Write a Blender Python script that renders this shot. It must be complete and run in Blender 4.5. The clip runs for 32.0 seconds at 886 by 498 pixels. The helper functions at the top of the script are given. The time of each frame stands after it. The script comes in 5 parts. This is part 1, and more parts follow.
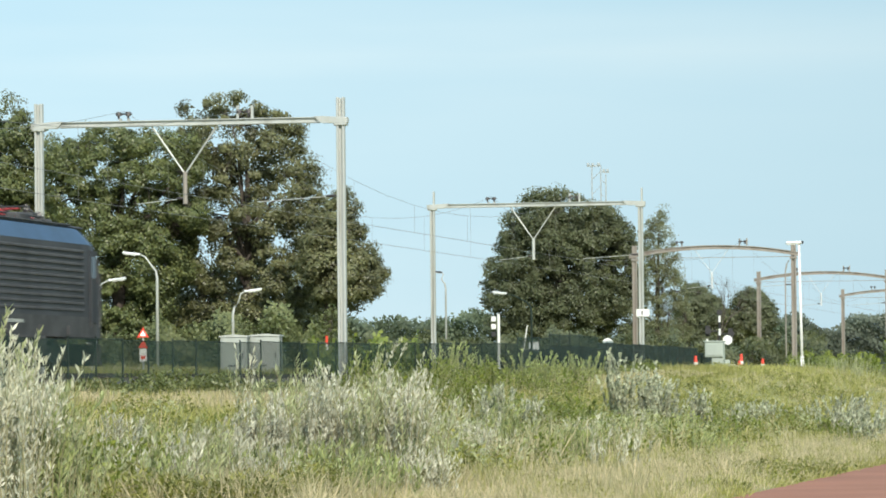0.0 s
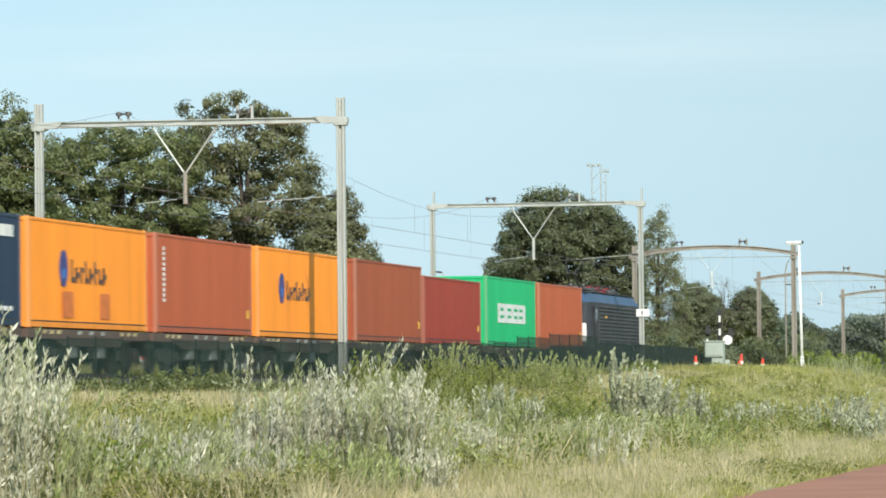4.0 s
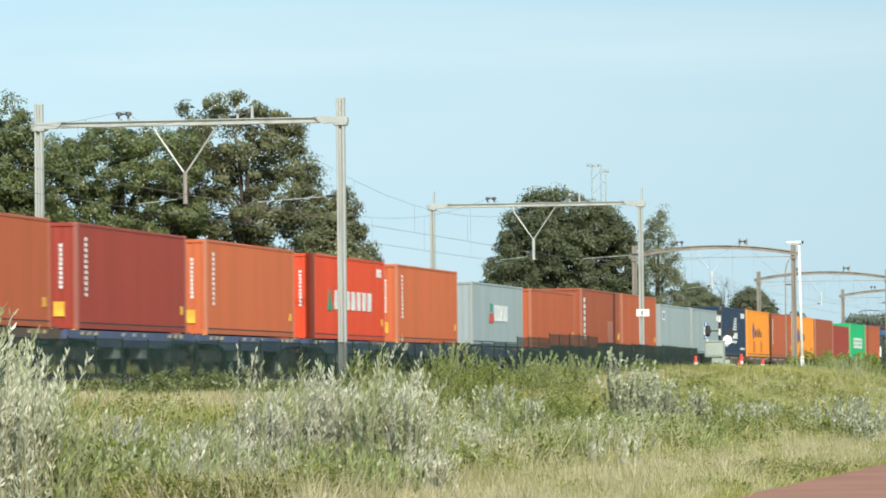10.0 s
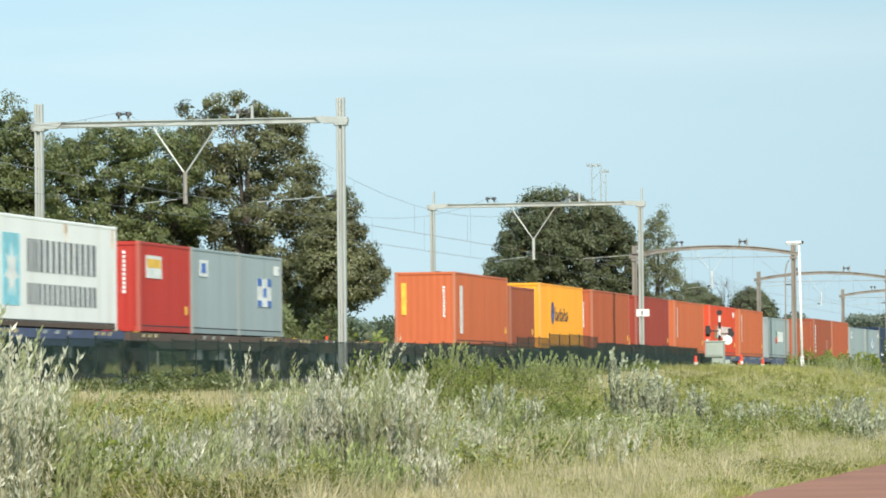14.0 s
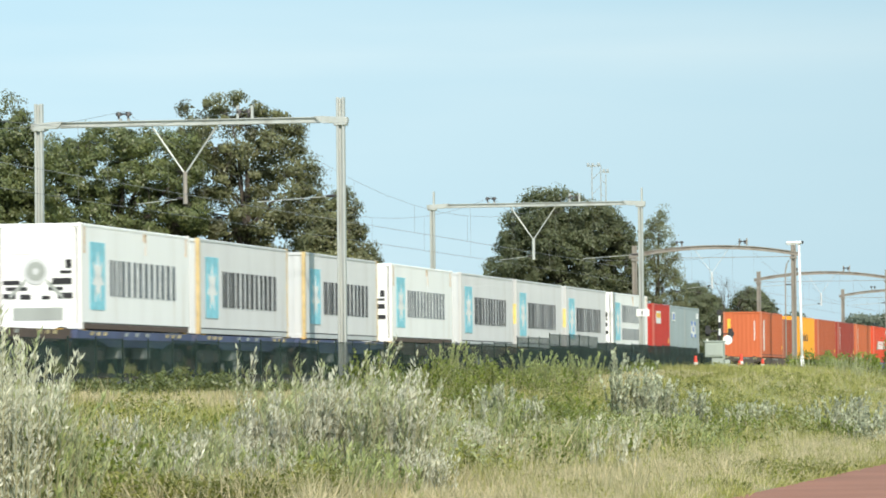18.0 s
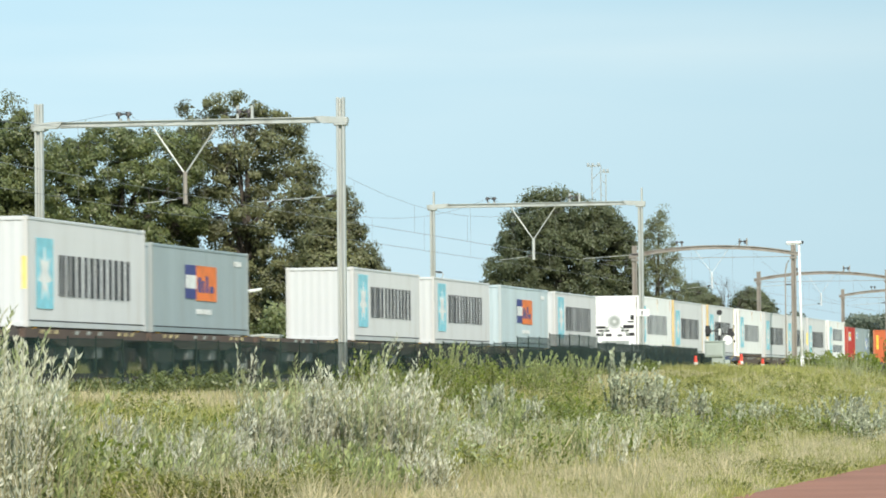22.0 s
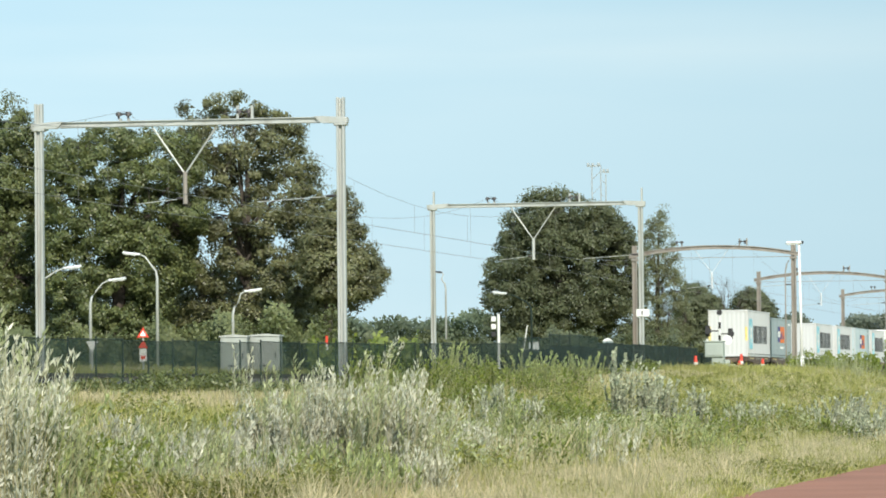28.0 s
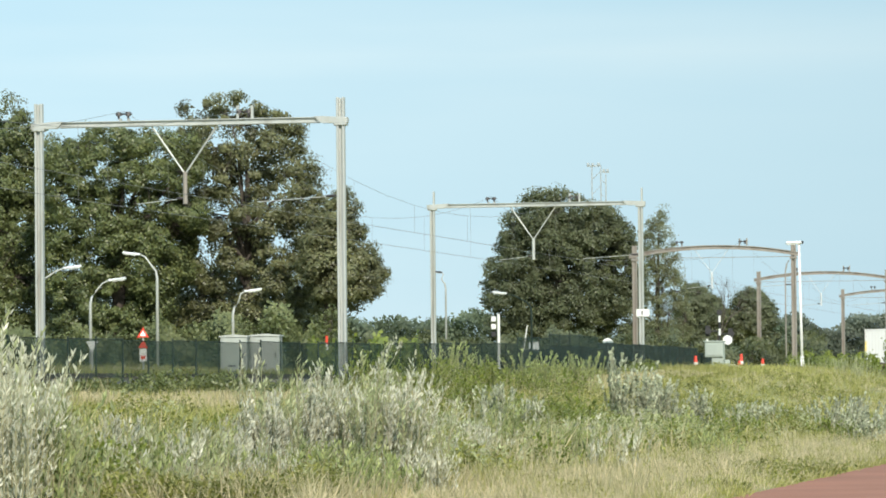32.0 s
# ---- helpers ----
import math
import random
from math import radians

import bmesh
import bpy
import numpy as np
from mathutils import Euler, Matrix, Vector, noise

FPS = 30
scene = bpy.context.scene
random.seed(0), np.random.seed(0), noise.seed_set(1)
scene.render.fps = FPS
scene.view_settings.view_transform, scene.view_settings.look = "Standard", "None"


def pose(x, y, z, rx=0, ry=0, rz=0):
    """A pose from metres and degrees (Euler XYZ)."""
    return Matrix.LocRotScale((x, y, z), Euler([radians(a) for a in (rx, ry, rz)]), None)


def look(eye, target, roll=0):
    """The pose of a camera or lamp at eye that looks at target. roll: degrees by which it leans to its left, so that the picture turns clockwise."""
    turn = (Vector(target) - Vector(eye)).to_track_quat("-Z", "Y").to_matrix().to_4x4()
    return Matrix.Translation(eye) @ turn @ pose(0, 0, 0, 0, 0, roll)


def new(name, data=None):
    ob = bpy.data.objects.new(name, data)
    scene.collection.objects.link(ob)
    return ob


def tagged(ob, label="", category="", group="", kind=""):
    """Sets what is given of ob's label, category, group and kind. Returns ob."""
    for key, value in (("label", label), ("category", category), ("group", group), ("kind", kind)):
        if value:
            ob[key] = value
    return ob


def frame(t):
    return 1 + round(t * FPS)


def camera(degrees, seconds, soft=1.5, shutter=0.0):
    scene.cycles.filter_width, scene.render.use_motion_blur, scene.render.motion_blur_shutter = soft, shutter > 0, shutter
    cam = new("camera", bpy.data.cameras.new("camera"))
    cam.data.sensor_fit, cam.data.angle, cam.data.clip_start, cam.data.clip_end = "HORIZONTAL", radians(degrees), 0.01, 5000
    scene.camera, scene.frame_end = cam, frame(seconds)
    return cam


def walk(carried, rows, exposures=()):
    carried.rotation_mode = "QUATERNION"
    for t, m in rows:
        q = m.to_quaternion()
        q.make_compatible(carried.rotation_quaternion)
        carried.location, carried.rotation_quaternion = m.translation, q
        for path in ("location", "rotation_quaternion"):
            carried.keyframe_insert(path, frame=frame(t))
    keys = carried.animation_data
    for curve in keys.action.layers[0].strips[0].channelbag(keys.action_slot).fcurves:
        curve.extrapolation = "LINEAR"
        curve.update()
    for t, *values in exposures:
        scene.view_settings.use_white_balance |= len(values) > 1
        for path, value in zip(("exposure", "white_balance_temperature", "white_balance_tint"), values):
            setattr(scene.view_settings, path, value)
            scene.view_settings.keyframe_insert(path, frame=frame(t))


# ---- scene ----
SPEED, TRACK_X, RAIL_Z = 26.697, -32.77, 2.06
cam = camera(11.448, 32.0, soft=1.8, shutter=0.4)
EYE = pose(0, 0, 1.6, 0, 0, 10.586) @ pose(0, 0, 0, 91.781) @ pose(0, 0, 0, 0, 0, -0.572)
walk(cam, [(0.0, EYE), (32.0, EYE)], exposures=[(0.0, 0.0), (32.0, 0.0)])

# ---- light ----
SUN_UP, SUN_SIDE = radians(33), math.atan2(0.405, -0.914)
world = bpy.data.worlds.new("sky")
scene.world = world
world.use_nodes = True


def sky_nodes():
    nt = world.node_tree
    nt.nodes.clear()
    out = nt.nodes.new("ShaderNodeOutputWorld")
    bg = nt.nodes.new("ShaderNodeBackground")
    sky = nt.nodes.new("ShaderNodeTexSky")
    sky.sky_type, sky.sun_disc = "NISHITA", False
    sky.sun_elevation, sky.sun_rotation = SUN_UP, SUN_SIDE
    sky.air_density, sky.dust_density, sky.ozone_density = 1.2, 0.4, 3.0
    # a hazy blue veil over the clear sky, and thin high cloud drawn out along the horizon
    veil = nt.nodes.new("ShaderNodeMix")
    veil.data_type = "RGBA"
    veil.inputs["Factor"].default_value = 0.9
    veil.inputs["B"].default_value = (4.15, 6.25, 7.4, 1)
    co = nt.nodes.new("ShaderNodeTexCoord")
    mp = nt.nodes.new("ShaderNodeMapping")
    mp.inputs["Scale"].default_value = (7.0, 7.0, 55.0)
    mp.inputs["Location"].default_value = (2.6, 0.4, 0.1)
    nz = nt.nodes.new("ShaderNodeTexNoise")
    nz.inputs["Scale"].default_value, nz.inputs["Detail"].default_value = 1.0, 4.0
    nz.inputs["Roughness"].default_value = 0.42
    ramp = nt.nodes.new("ShaderNodeValToRGB")
    ramp.color_ramp.elements[0].position, ramp.color_ramp.elements[0].color = 0.30, (0.15, 0.15, 0.15, 1)
    ramp.color_ramp.elements[1].position, ramp.color_ramp.elements[1].color = 0.62, (0.95, 0.95, 0.95, 1)
    mix = nt.nodes.new("ShaderNodeMix")
    mix.data_type = "RGBA"
    mix.inputs["B"].default_value = (6.1, 7.5, 7.9, 1)
    nt.links.new(co.outputs["Generated"], mp.inputs["Vector"])
    nt.links.new(mp.outputs["Vector"], nz.inputs["Vector"])
    nt.links.new(nz.outputs["Fac"], ramp.inputs["Fac"])
    # the cloud gathers in long thin sheets at a few heights above the horizon
    apart = nt.nodes.new("ShaderNodeSeparateXYZ")
    five = nt.nodes.new("ShaderNodeMath")
    five.operation = "MULTIPLY"
    five.inputs[1].default_value = 5.0
    sheets = nt.nodes.new("ShaderNodeValToRGB")
    while len(sheets.color_ramp.elements) < 8:
        sheets.color_ramp.elements.new(0.5)
    for e, (at, v) in zip(sheets.color_ramp.elements, ((0.0, 0.75), (0.1, 0.45), (0.25, 0.35), (0.345, 0.55), (0.375, 1.0), (0.405, 0.75), (0.44, 0.3), (1.0, 0.6))):
        e.position, e.color = at, (v, v, v, 1)
    both = nt.nodes.new("ShaderNodeMath")
    both.operation = "MULTIPLY"
    nt.links.new(co.outputs["Generated"], apart.inputs[0])
    nt.links.new(apart.outputs["Z"], five.inputs[0])
    nt.links.new(five.outputs[0], sheets.inputs["Fac"])
    nt.links.new(sheets.outputs["Color"], both.inputs[0])
    nt.links.new(ramp.outputs["Color"], both.inputs[1])
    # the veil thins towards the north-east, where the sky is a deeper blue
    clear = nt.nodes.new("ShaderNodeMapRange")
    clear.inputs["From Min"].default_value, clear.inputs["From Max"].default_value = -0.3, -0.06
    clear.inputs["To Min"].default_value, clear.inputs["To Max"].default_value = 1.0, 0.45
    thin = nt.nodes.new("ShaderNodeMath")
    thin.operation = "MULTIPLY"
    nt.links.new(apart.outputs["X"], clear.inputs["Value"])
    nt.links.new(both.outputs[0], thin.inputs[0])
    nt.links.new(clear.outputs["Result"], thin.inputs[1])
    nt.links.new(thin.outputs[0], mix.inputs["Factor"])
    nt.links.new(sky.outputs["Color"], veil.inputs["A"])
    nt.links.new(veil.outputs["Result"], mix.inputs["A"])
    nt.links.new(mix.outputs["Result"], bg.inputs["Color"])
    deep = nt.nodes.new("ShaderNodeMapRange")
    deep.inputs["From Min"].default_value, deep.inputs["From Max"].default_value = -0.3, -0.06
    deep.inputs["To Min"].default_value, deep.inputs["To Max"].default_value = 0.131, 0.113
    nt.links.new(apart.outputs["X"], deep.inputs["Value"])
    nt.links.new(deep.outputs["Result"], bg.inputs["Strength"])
    nt.links.new(bg.outputs["Background"], out.inputs["Surface"])


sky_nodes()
sun = new("sun", bpy.data.lights.new("sun", "SUN"))
sun.data.energy, sun.data.angle, sun.data.color = 4.6, radians(0.53), (1.0, 0.93, 0.82)
sun.matrix_world = look((0.405 * 50, -0.914 * 50, 50 * math.tan(SUN_UP)), (0, 0, 0))


# ---- materials ----
def paint(name, base, rough=0.6, metal=0.0, vary=0.15, scale=3.0, fine=40.0, bump=0.0, tint=None, per_thing=0.0, per_piece=0.0,
          streak=False, see_through=0.0, leafy=0.0, gloss=0.5):
    """A surface with variation at two scales; tint is the colour of its wear."""
    m = bpy.data.materials.new(name)
    m.use_nodes = True
    nt = m.node_tree
    bs = nt.nodes["Principled BSDF"]
    link = nt.links.new
    bs.inputs["Roughness"].default_value, bs.inputs["Metallic"].default_value = rough, metal
    bs.inputs["Specular IOR Level"].default_value = gloss
    co = nt.nodes.new("ShaderNodeTexCoord")
    mp = nt.nodes.new("ShaderNodeMapping")
    mp.inputs["Scale"].default_value = (scale, scale, scale * (0.12 if streak else 1.0))
    big, small = nt.nodes.new("ShaderNodeTexNoise"), nt.nodes.new("ShaderNodeTexNoise")
    big.inputs["Scale"].default_value, big.inputs["Detail"].default_value = 1.0, 5.0
    small.inputs["Scale"].default_value, small.inputs["Detail"].default_value = fine / scale, 3.0
    link(co.outputs["Object"], mp.inputs["Vector"])
    link(mp.outputs["Vector"], big.inputs["Vector"])
    link(mp.outputs["Vector"], small.inputs["Vector"])
    dark = [c * (1 - vary) for c in base]
    lite = [min(1, c * (1 + vary)) for c in base]
    if tint:
        dark = [c * 0.55 + d * 0.45 for c, d in zip(base, tint)]
    ramp = nt.nodes.new("ShaderNodeValToRGB")
    ramp.color_ramp.elements[0].position, ramp.color_ramp.elements[0].color = 0.32, (*dark, 1)
    ramp.color_ramp.elements[1].position, ramp.color_ramp.elements[1].color = 0.62, (*lite, 1)
    if tint:
        mid = ramp.color_ramp.elements.new(0.42)
        mid.color = (*base, 1)
    link(big.outputs["Fac"], ramp.inputs["Fac"])
    hsv = nt.nodes.new("ShaderNodeHueSaturation")
    add = nt.nodes.new("ShaderNodeMath")
    add.operation = "MULTIPLY_ADD"
    link(small.outputs["Fac"], add.inputs[0])
    add.inputs[1].default_value, add.inputs[2].default_value = vary * 1.6, 1 - vary * 0.8
    value = add.outputs[0]
    if per_thing or per_piece:
        src = nt.nodes.new("ShaderNodeObjectInfo" if per_thing else "ShaderNodeNewGeometry")
        amount = per_thing or per_piece
        more = nt.nodes.new("ShaderNodeMath")
        more.operation = "MULTIPLY_ADD"
        link(src.outputs["Random" if per_thing else "Random Per Island"], more.inputs[0])
        more.inputs[1].default_value, more.inputs[2].default_value = amount * 2, 1 - amount
        times = nt.nodes.new("ShaderNodeMath")
        times.operation = "MULTIPLY"
        link(value, times.inputs[0])
        link(more.outputs[0], times.inputs[1])
        value = times.outputs[0]
        hue = nt.nodes.new("ShaderNodeMath")
        hue.operation = "MULTIPLY_ADD"
        link(src.outputs["Random" if per_thing else "Random Per Island"], hue.inputs[0])
        hue.inputs[1].default_value, hue.inputs[2].default_value = -0.05 * min(1, amount * 2), 0.5 + 0.025 * min(1, amount * 2)
        link(hue.outputs[0], hsv.inputs["Hue"])
    link(ramp.outputs["Color"], hsv.inputs["Color"])
    link(value, hsv.inputs["Value"])
    link(hsv.outputs["Color"], bs.inputs["Base Color"])
    if bump:
        bp = nt.nodes.new("ShaderNodeBump")
        bp.inputs["Strength"].default_value, bp.inputs["Distance"].default_value = bump, 0.02
        link(small.outputs["Fac"], bp.inputs["Height"])
        link(bp.outputs["Normal"], bs.inputs["Normal"])
    out = nt.nodes["Material Output"]
    if leafy:
        tr = nt.nodes.new("ShaderNodeBsdfTranslucent")
        warm = nt.nodes.new("ShaderNodeMix")
        warm.data_type, warm.blend_type = "RGBA", "MULTIPLY"
        warm.inputs["Factor"].default_value = 1.0
        warm.inputs["B"].default_value = (1.1, 1.15, 0.55, 1)
        link(hsv.outputs["Color"], warm.inputs["A"])
        link(warm.outputs["Result"], tr.inputs["Color"])
        mx = nt.nodes.new("ShaderNodeMixShader")
        mx.inputs["Fac"].default_value = leafy
        link(bs.outputs[0], mx.inputs[1])
        link(tr.outputs[0], mx.inputs[2])
        link(mx.outputs[0], out.inputs["Surface"])
    if see_through:
        tp = nt.nodes.new("ShaderNodeBsdfTransparent")
        mx = nt.nodes.new("ShaderNodeMixShader")
        mx.inputs["Fac"].default_value = see_through
        link(bs.outputs[0], mx.inputs[1])
        link(tp.outputs[0], mx.inputs[2])
        link(mx.outputs[0], out.inputs["Surface"])
    return m


GALV = paint("galvanised_steel", (0.455, 0.47, 0.445), 0.5, 0.3, 0.12, 2, 30, streak=True, tint=(0.3, 0.28, 0.22))
BROWNED = paint("weathered_steel", (0.27, 0.245, 0.215), 0.65, 0.2, 0.2, 2, 30, streak=True, tint=(0.2, 0.15, 0.11))
WIRE = paint("copper_wire", (0.22, 0.22, 0.21), 0.5, 0.5)
INSUL = paint("insulator_glaze", (0.035, 0.03, 0.03), 0.4)
CONCRETE = paint("concrete", (0.42, 0.41, 0.38), 0.9, 0, 0.15, 2, 25, bump=0.3)
RAIL = paint("rail_steel", (0.22, 0.16, 0.12), 0.5, 0.6)
BALLAST = paint("ballast", (0.20, 0.18, 0.16), 0.95, 0, 0.5, 1.2, 22, bump=0.8)
ASPHALT = paint("asphalt", (0.14, 0.14, 0.14), 0.9, 0, 0.2, 0.5, 30, bump=0.3)
RED_ASPHALT = paint("red_asphalt", (0.30, 0.128, 0.08), 0.9, 0, 0.12, 0.5, 40, bump=0.2)
NETTING = paint("green_netting", (0.026, 0.052, 0.043), 0.8, 0, 0.35, 0.6, 12, see_through=0.56, gloss=0.2)
DENSE_NETTING = paint("dense_green_netting", (0.026, 0.046, 0.038), 0.8, 0, 0.25, 0.6, 12, see_through=0.22, gloss=0.2)
GREEN_POST = paint("green_post", (0.018, 0.030, 0.025), 0.7, gloss=0.2)
BARK = paint("bark", (0.075, 0.062, 0.05), 0.95, 0, 0.3, 3, 18, bump=0.8)
OAK_LEAF = paint("oak_leaf", (0.096, 0.116, 0.040), 0.45, 0, 0.35, 0.45, 3, per_piece=0.32, leafy=0.14, tint=(0.18, 0.19, 0.05))
OAK_BROWN = paint("browned_oak_leaf", (0.120, 0.126, 0.056), 0.45, 0, 0.4, 0.5, 3, per_piece=0.32, leafy=0.14)
LIME_LEAF = paint("lime_leaf", (0.088, 0.102, 0.050), 0.5, 0, 0.35, 0.35, 3, per_piece=0.25, leafy=0.16, tint=(0.20, 0.215, 0.06))
BIRCH_LEAF = paint("birch_leaf", (0.20, 0.215, 0.125), 0.55, 0, 0.25, 0.8, 3, per_piece=0.25, leafy=0.3)
HEDGE_LEAF = paint("hedge_leaf", (0.15, 0.175, 0.078), 0.6, 0, 0.35, 0.4, 3, per_piece=0.25, leafy=0.25)
# leaf of the far rise, with distance haze painted into its colour
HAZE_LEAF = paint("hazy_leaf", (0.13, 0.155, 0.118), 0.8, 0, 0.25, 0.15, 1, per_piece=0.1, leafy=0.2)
FAR_LEAF = paint("far_leaf", (0.095, 0.125, 0.075), 0.7, 0, 0.3, 0.15, 1, per_piece=0.25, leafy=0.2)
WILLOW_LEAF = paint("willow_leaf", (0.33, 0.36, 0.20), 0.5, 0, 0.3, 1.6, 6, per_piece=0.3, leafy=0.2)
FRESH_LEAF = paint("fresh_willow_leaf", (0.30, 0.34, 0.15), 0.5, 0, 0.35, 1.6, 6, per_piece=0.4, leafy=0.3)
SILVER_LEAF = paint("silver_leaf", (0.47, 0.47, 0.37), 0.5, 0, 0.3, 1.6, 6, per_piece=0.3, leafy=0.12)
POPLAR_LEAF = paint("poplar_leaf", (0.37, 0.395, 0.29), 0.45, 0, 0.3, 1.6, 6, per_piece=0.45, leafy=0.15)
WEED_LEAF = paint("weed_leaf", (0.218, 0.225, 0.066), 0.55, 0, 0.35, 0.5, 3, per_piece=0.35, leafy=0.35)
STEM = paint("green_stem", (0.30, 0.28, 0.16), 0.7)
BRAMBLE_LEAF = paint("bramble_leaf", (0.18, 0.22, 0.048), 0.5, 0, 0.3, 0.8, 4, per_piece=0.35, leafy=0.35)
GRASS = paint("meadow_grass", (0.315, 0.31, 0.112), 0.7, 0, 0.3, 0.2, 2, per_piece=0.3, leafy=0.35, tint=(0.45, 0.38, 0.19))
DRY_GRASS = paint("dry_grass", (0.43, 0.38, 0.25), 0.8, 0, 0.3, 0.7, 3, per_piece=0.4, leafy=0.25, tint=(0.26, 0.28, 0.11))
SOIL = paint("grassy_ground", (0.22, 0.22, 0.09), 0.95, 0, 0.35, 0.12, 3, bump=0.5, tint=(0.34, 0.29, 0.15))
CABINET = paint("cabinet_paint", (0.35, 0.375, 0.35), 0.6, 0, 0.1, 1, 20, streak=True)
CABINET_GREEN = paint("cabinet_green", (0.40, 0.455, 0.405), 0.6, 0, 0.08, 1, 20)
WHITE = paint("white_paint", (0.78, 0.78, 0.76), 0.5, 0, 0.05)
SIGNAL_RED = paint("signal_red", (0.70, 0.06, 0.03), 0.5, 0, 0.06)
BLACK = paint("black_paint", (0.02, 0.02, 0.022), 0.6)
# galvanised steel seen far off, its haze mixed into a paler, bluer colour
HAZY_WHITE = paint("hazed_galvanised", (0.56, 0.60, 0.62), 0.5, 0.1)
LAMP_WHITE = paint("lamp_head", (0.72, 0.74, 0.75), 0.4)


# ---- mesh tools ----
class Shape:
    """Gathers solid pieces into one mesh."""

    def __init__(self):
        self.v, self.f = [], []

    def add(self, verts, faces):
        n = len(self.v)
        self.v += [tuple(p) for p in verts]
        self.f += [tuple(i + n for i in q) for q in faces]
        return self

    def box(self, x0, x1, y0, y1, z0, z1, cut=0.0, m=None):
        """A box, its upright edges and rims cut by that much."""
        if cut:
            c = cut
            ring = [(x0 + c, y0), (x1 - c, y0), (x1, y0 + c), (x1, y1 - c), (x1 - c, y1), (x0 + c, y1), (x0, y1 - c), (x0, y0 + c)]
            mx, my = (x0 + x1) / 2, (y0 + y1) / 2
            sx, sy = 1 - 2 * c / max(x1 - x0, 4 * c), 1 - 2 * c / max(y1 - y0, 4 * c)
            inner = [(mx + (x - mx) * sx, my + (y - my) * sy) for x, y in ring]
            vs = [(x, y, z0) for x, y in inner] + [(x, y, z0 + c) for x, y in ring] + [(x, y, z1 - c) for x, y in ring] + [(x, y, z1) for x, y in inner]
            fs = [tuple(range(7, -1, -1)), tuple(range(24, 32))]
            for k in range(3):
                fs += [(k * 8 + i, k * 8 + (i + 1) % 8, k * 8 + 8 + (i + 1) % 8, k * 8 + 8 + i) for i in range(8)]
        else:
            vs = [(x, y, z) for z in (z0, z1) for x, y in ((x0, y0), (x1, y0), (x1, y1), (x0, y1))]
            fs = [(3, 2, 1, 0), (4, 5, 6, 7), (0, 1, 5, 4), (1, 2, 6, 5), (2, 3, 7, 6), (3, 0, 4, 7)]
        if m is not None:
            vs = [m @ Vector(p) for p in vs]
        return self.add(vs, fs)

    def tube(self, path, radii, sides=8, caps=True):
        """A round bar along a path of points."""
        path = [Vector(p) for p in path]
        if not isinstance(radii, (list, tuple)):
            radii = [radii] * len(path)
        vs, fs = [], []
        for i, p in enumerate(path):
            d = (path[min(i + 1, len(path) - 1)] - path[max(i - 1, 0)]).normalized()
            a = d.cross(Vector((0, 0, 1)) if abs(d.z) < 0.9 else Vector((1, 0, 0))).normalized()
            b = d.cross(a)
            for k in range(sides):
                w = math.tau * k / sides
                vs.append(p + (a * math.cos(w) + b * math.sin(w)) * radii[i])
        for i in range(len(path) - 1):
            for k in range(sides):
                q, r = i * sides, (k + 1) % sides
                fs.append((q + k, q + r, q + sides + r, q + sides + k))
        if caps:
            fs += [tuple(range(sides)), tuple(reversed(range(len(vs) - sides, len(vs))))]
        return self.add(vs, fs)

    def prism(self, outline, a0, a1, axis="x"):
        """An outline drawn out along an axis: (u, v) stand for the two other axes in order."""
        n = len(outline)
        put = {"x": lambda a, u, v: (a, u, v), "y": lambda a, u, v: (u, a, v), "z": lambda a, u, v: (u, v, a)}[axis]
        vs = [put(a0, u, v) for u, v in outline] + [put(a1, u, v) for u, v in outline]
        fs = [tuple(reversed(range(n))), tuple(range(n, 2 * n))] + [(i, (i + 1) % n, n + (i + 1) % n, n + i) for i in range(n)]
        return self.add(vs, fs)

    def mesh(self, name, material, smooth=False):
        me = bpy.data.meshes.new(name)
        me.from_pydata(self.v, [], self.f)
        bm = bmesh.new()
        bm.from_mesh(me)
        bmesh.ops.recalc_face_normals(bm, faces=bm.faces)
        bm.to_mesh(me)
        bm.free()
        me.materials.append(material)
        if smooth:
            me.shade_smooth()
        return me


def part(name, shape, material, parent=None, label="", smooth=False):
    me = shape if isinstance(shape, bpy.types.Mesh) else shape.mesh(name, material, smooth)
    ob = new(name, me)
    if parent:
        ob.parent = parent
    return tagged(ob, label)


def thing(name, m, label, category, group="", kind=""):
    ob = new(name)
    ob.empty_display_size = 0.3
    ob.matrix_basis = m
    return tagged(ob, label, category, group, kind)


def kites(name, base, along, side, length, width, material, curl=0.0):
    """Many four-cornered leaves in one mesh: arrays of base points, directions, side vectors, lengths, widths."""
    n = len(base)
    length, width = np.asarray(length).reshape(n, 1), np.asarray(width).reshape(n, 1)
    lift = np.cross(side, along)
    v = np.empty((n, 4, 3))
    v[:, 0] = base
    v[:, 1] = base + along * length * 0.45 + side * width * 0.5 + lift * width * curl
    v[:, 2] = base + along * length
    v[:, 3] = base + along * length * 0.45 - side * width * 0.5 + lift * width * curl
    return sheet(name, v.reshape(-1, 3), n, material)


def sheet(name, verts, n, material):
    me = bpy.data.meshes.new(name)
    me.vertices.add(n * 4)
    me.vertices.foreach_set("co", verts.astype(np.float32).ravel())
    me.loops.add(n * 4)
    me.loops.foreach_set("vertex_index", np.arange(n * 4, dtype=np.int32))
    me.polygons.add(n)
    me.polygons.foreach_set("loop_start", np.arange(n, dtype=np.int32) * 4)
    me.update(calc_edges=True)
    me.materials.append(material)
    return me


def unit(a):
    return a / np.maximum(np.linalg.norm(a, axis=1, keepdims=True), 1e-9)


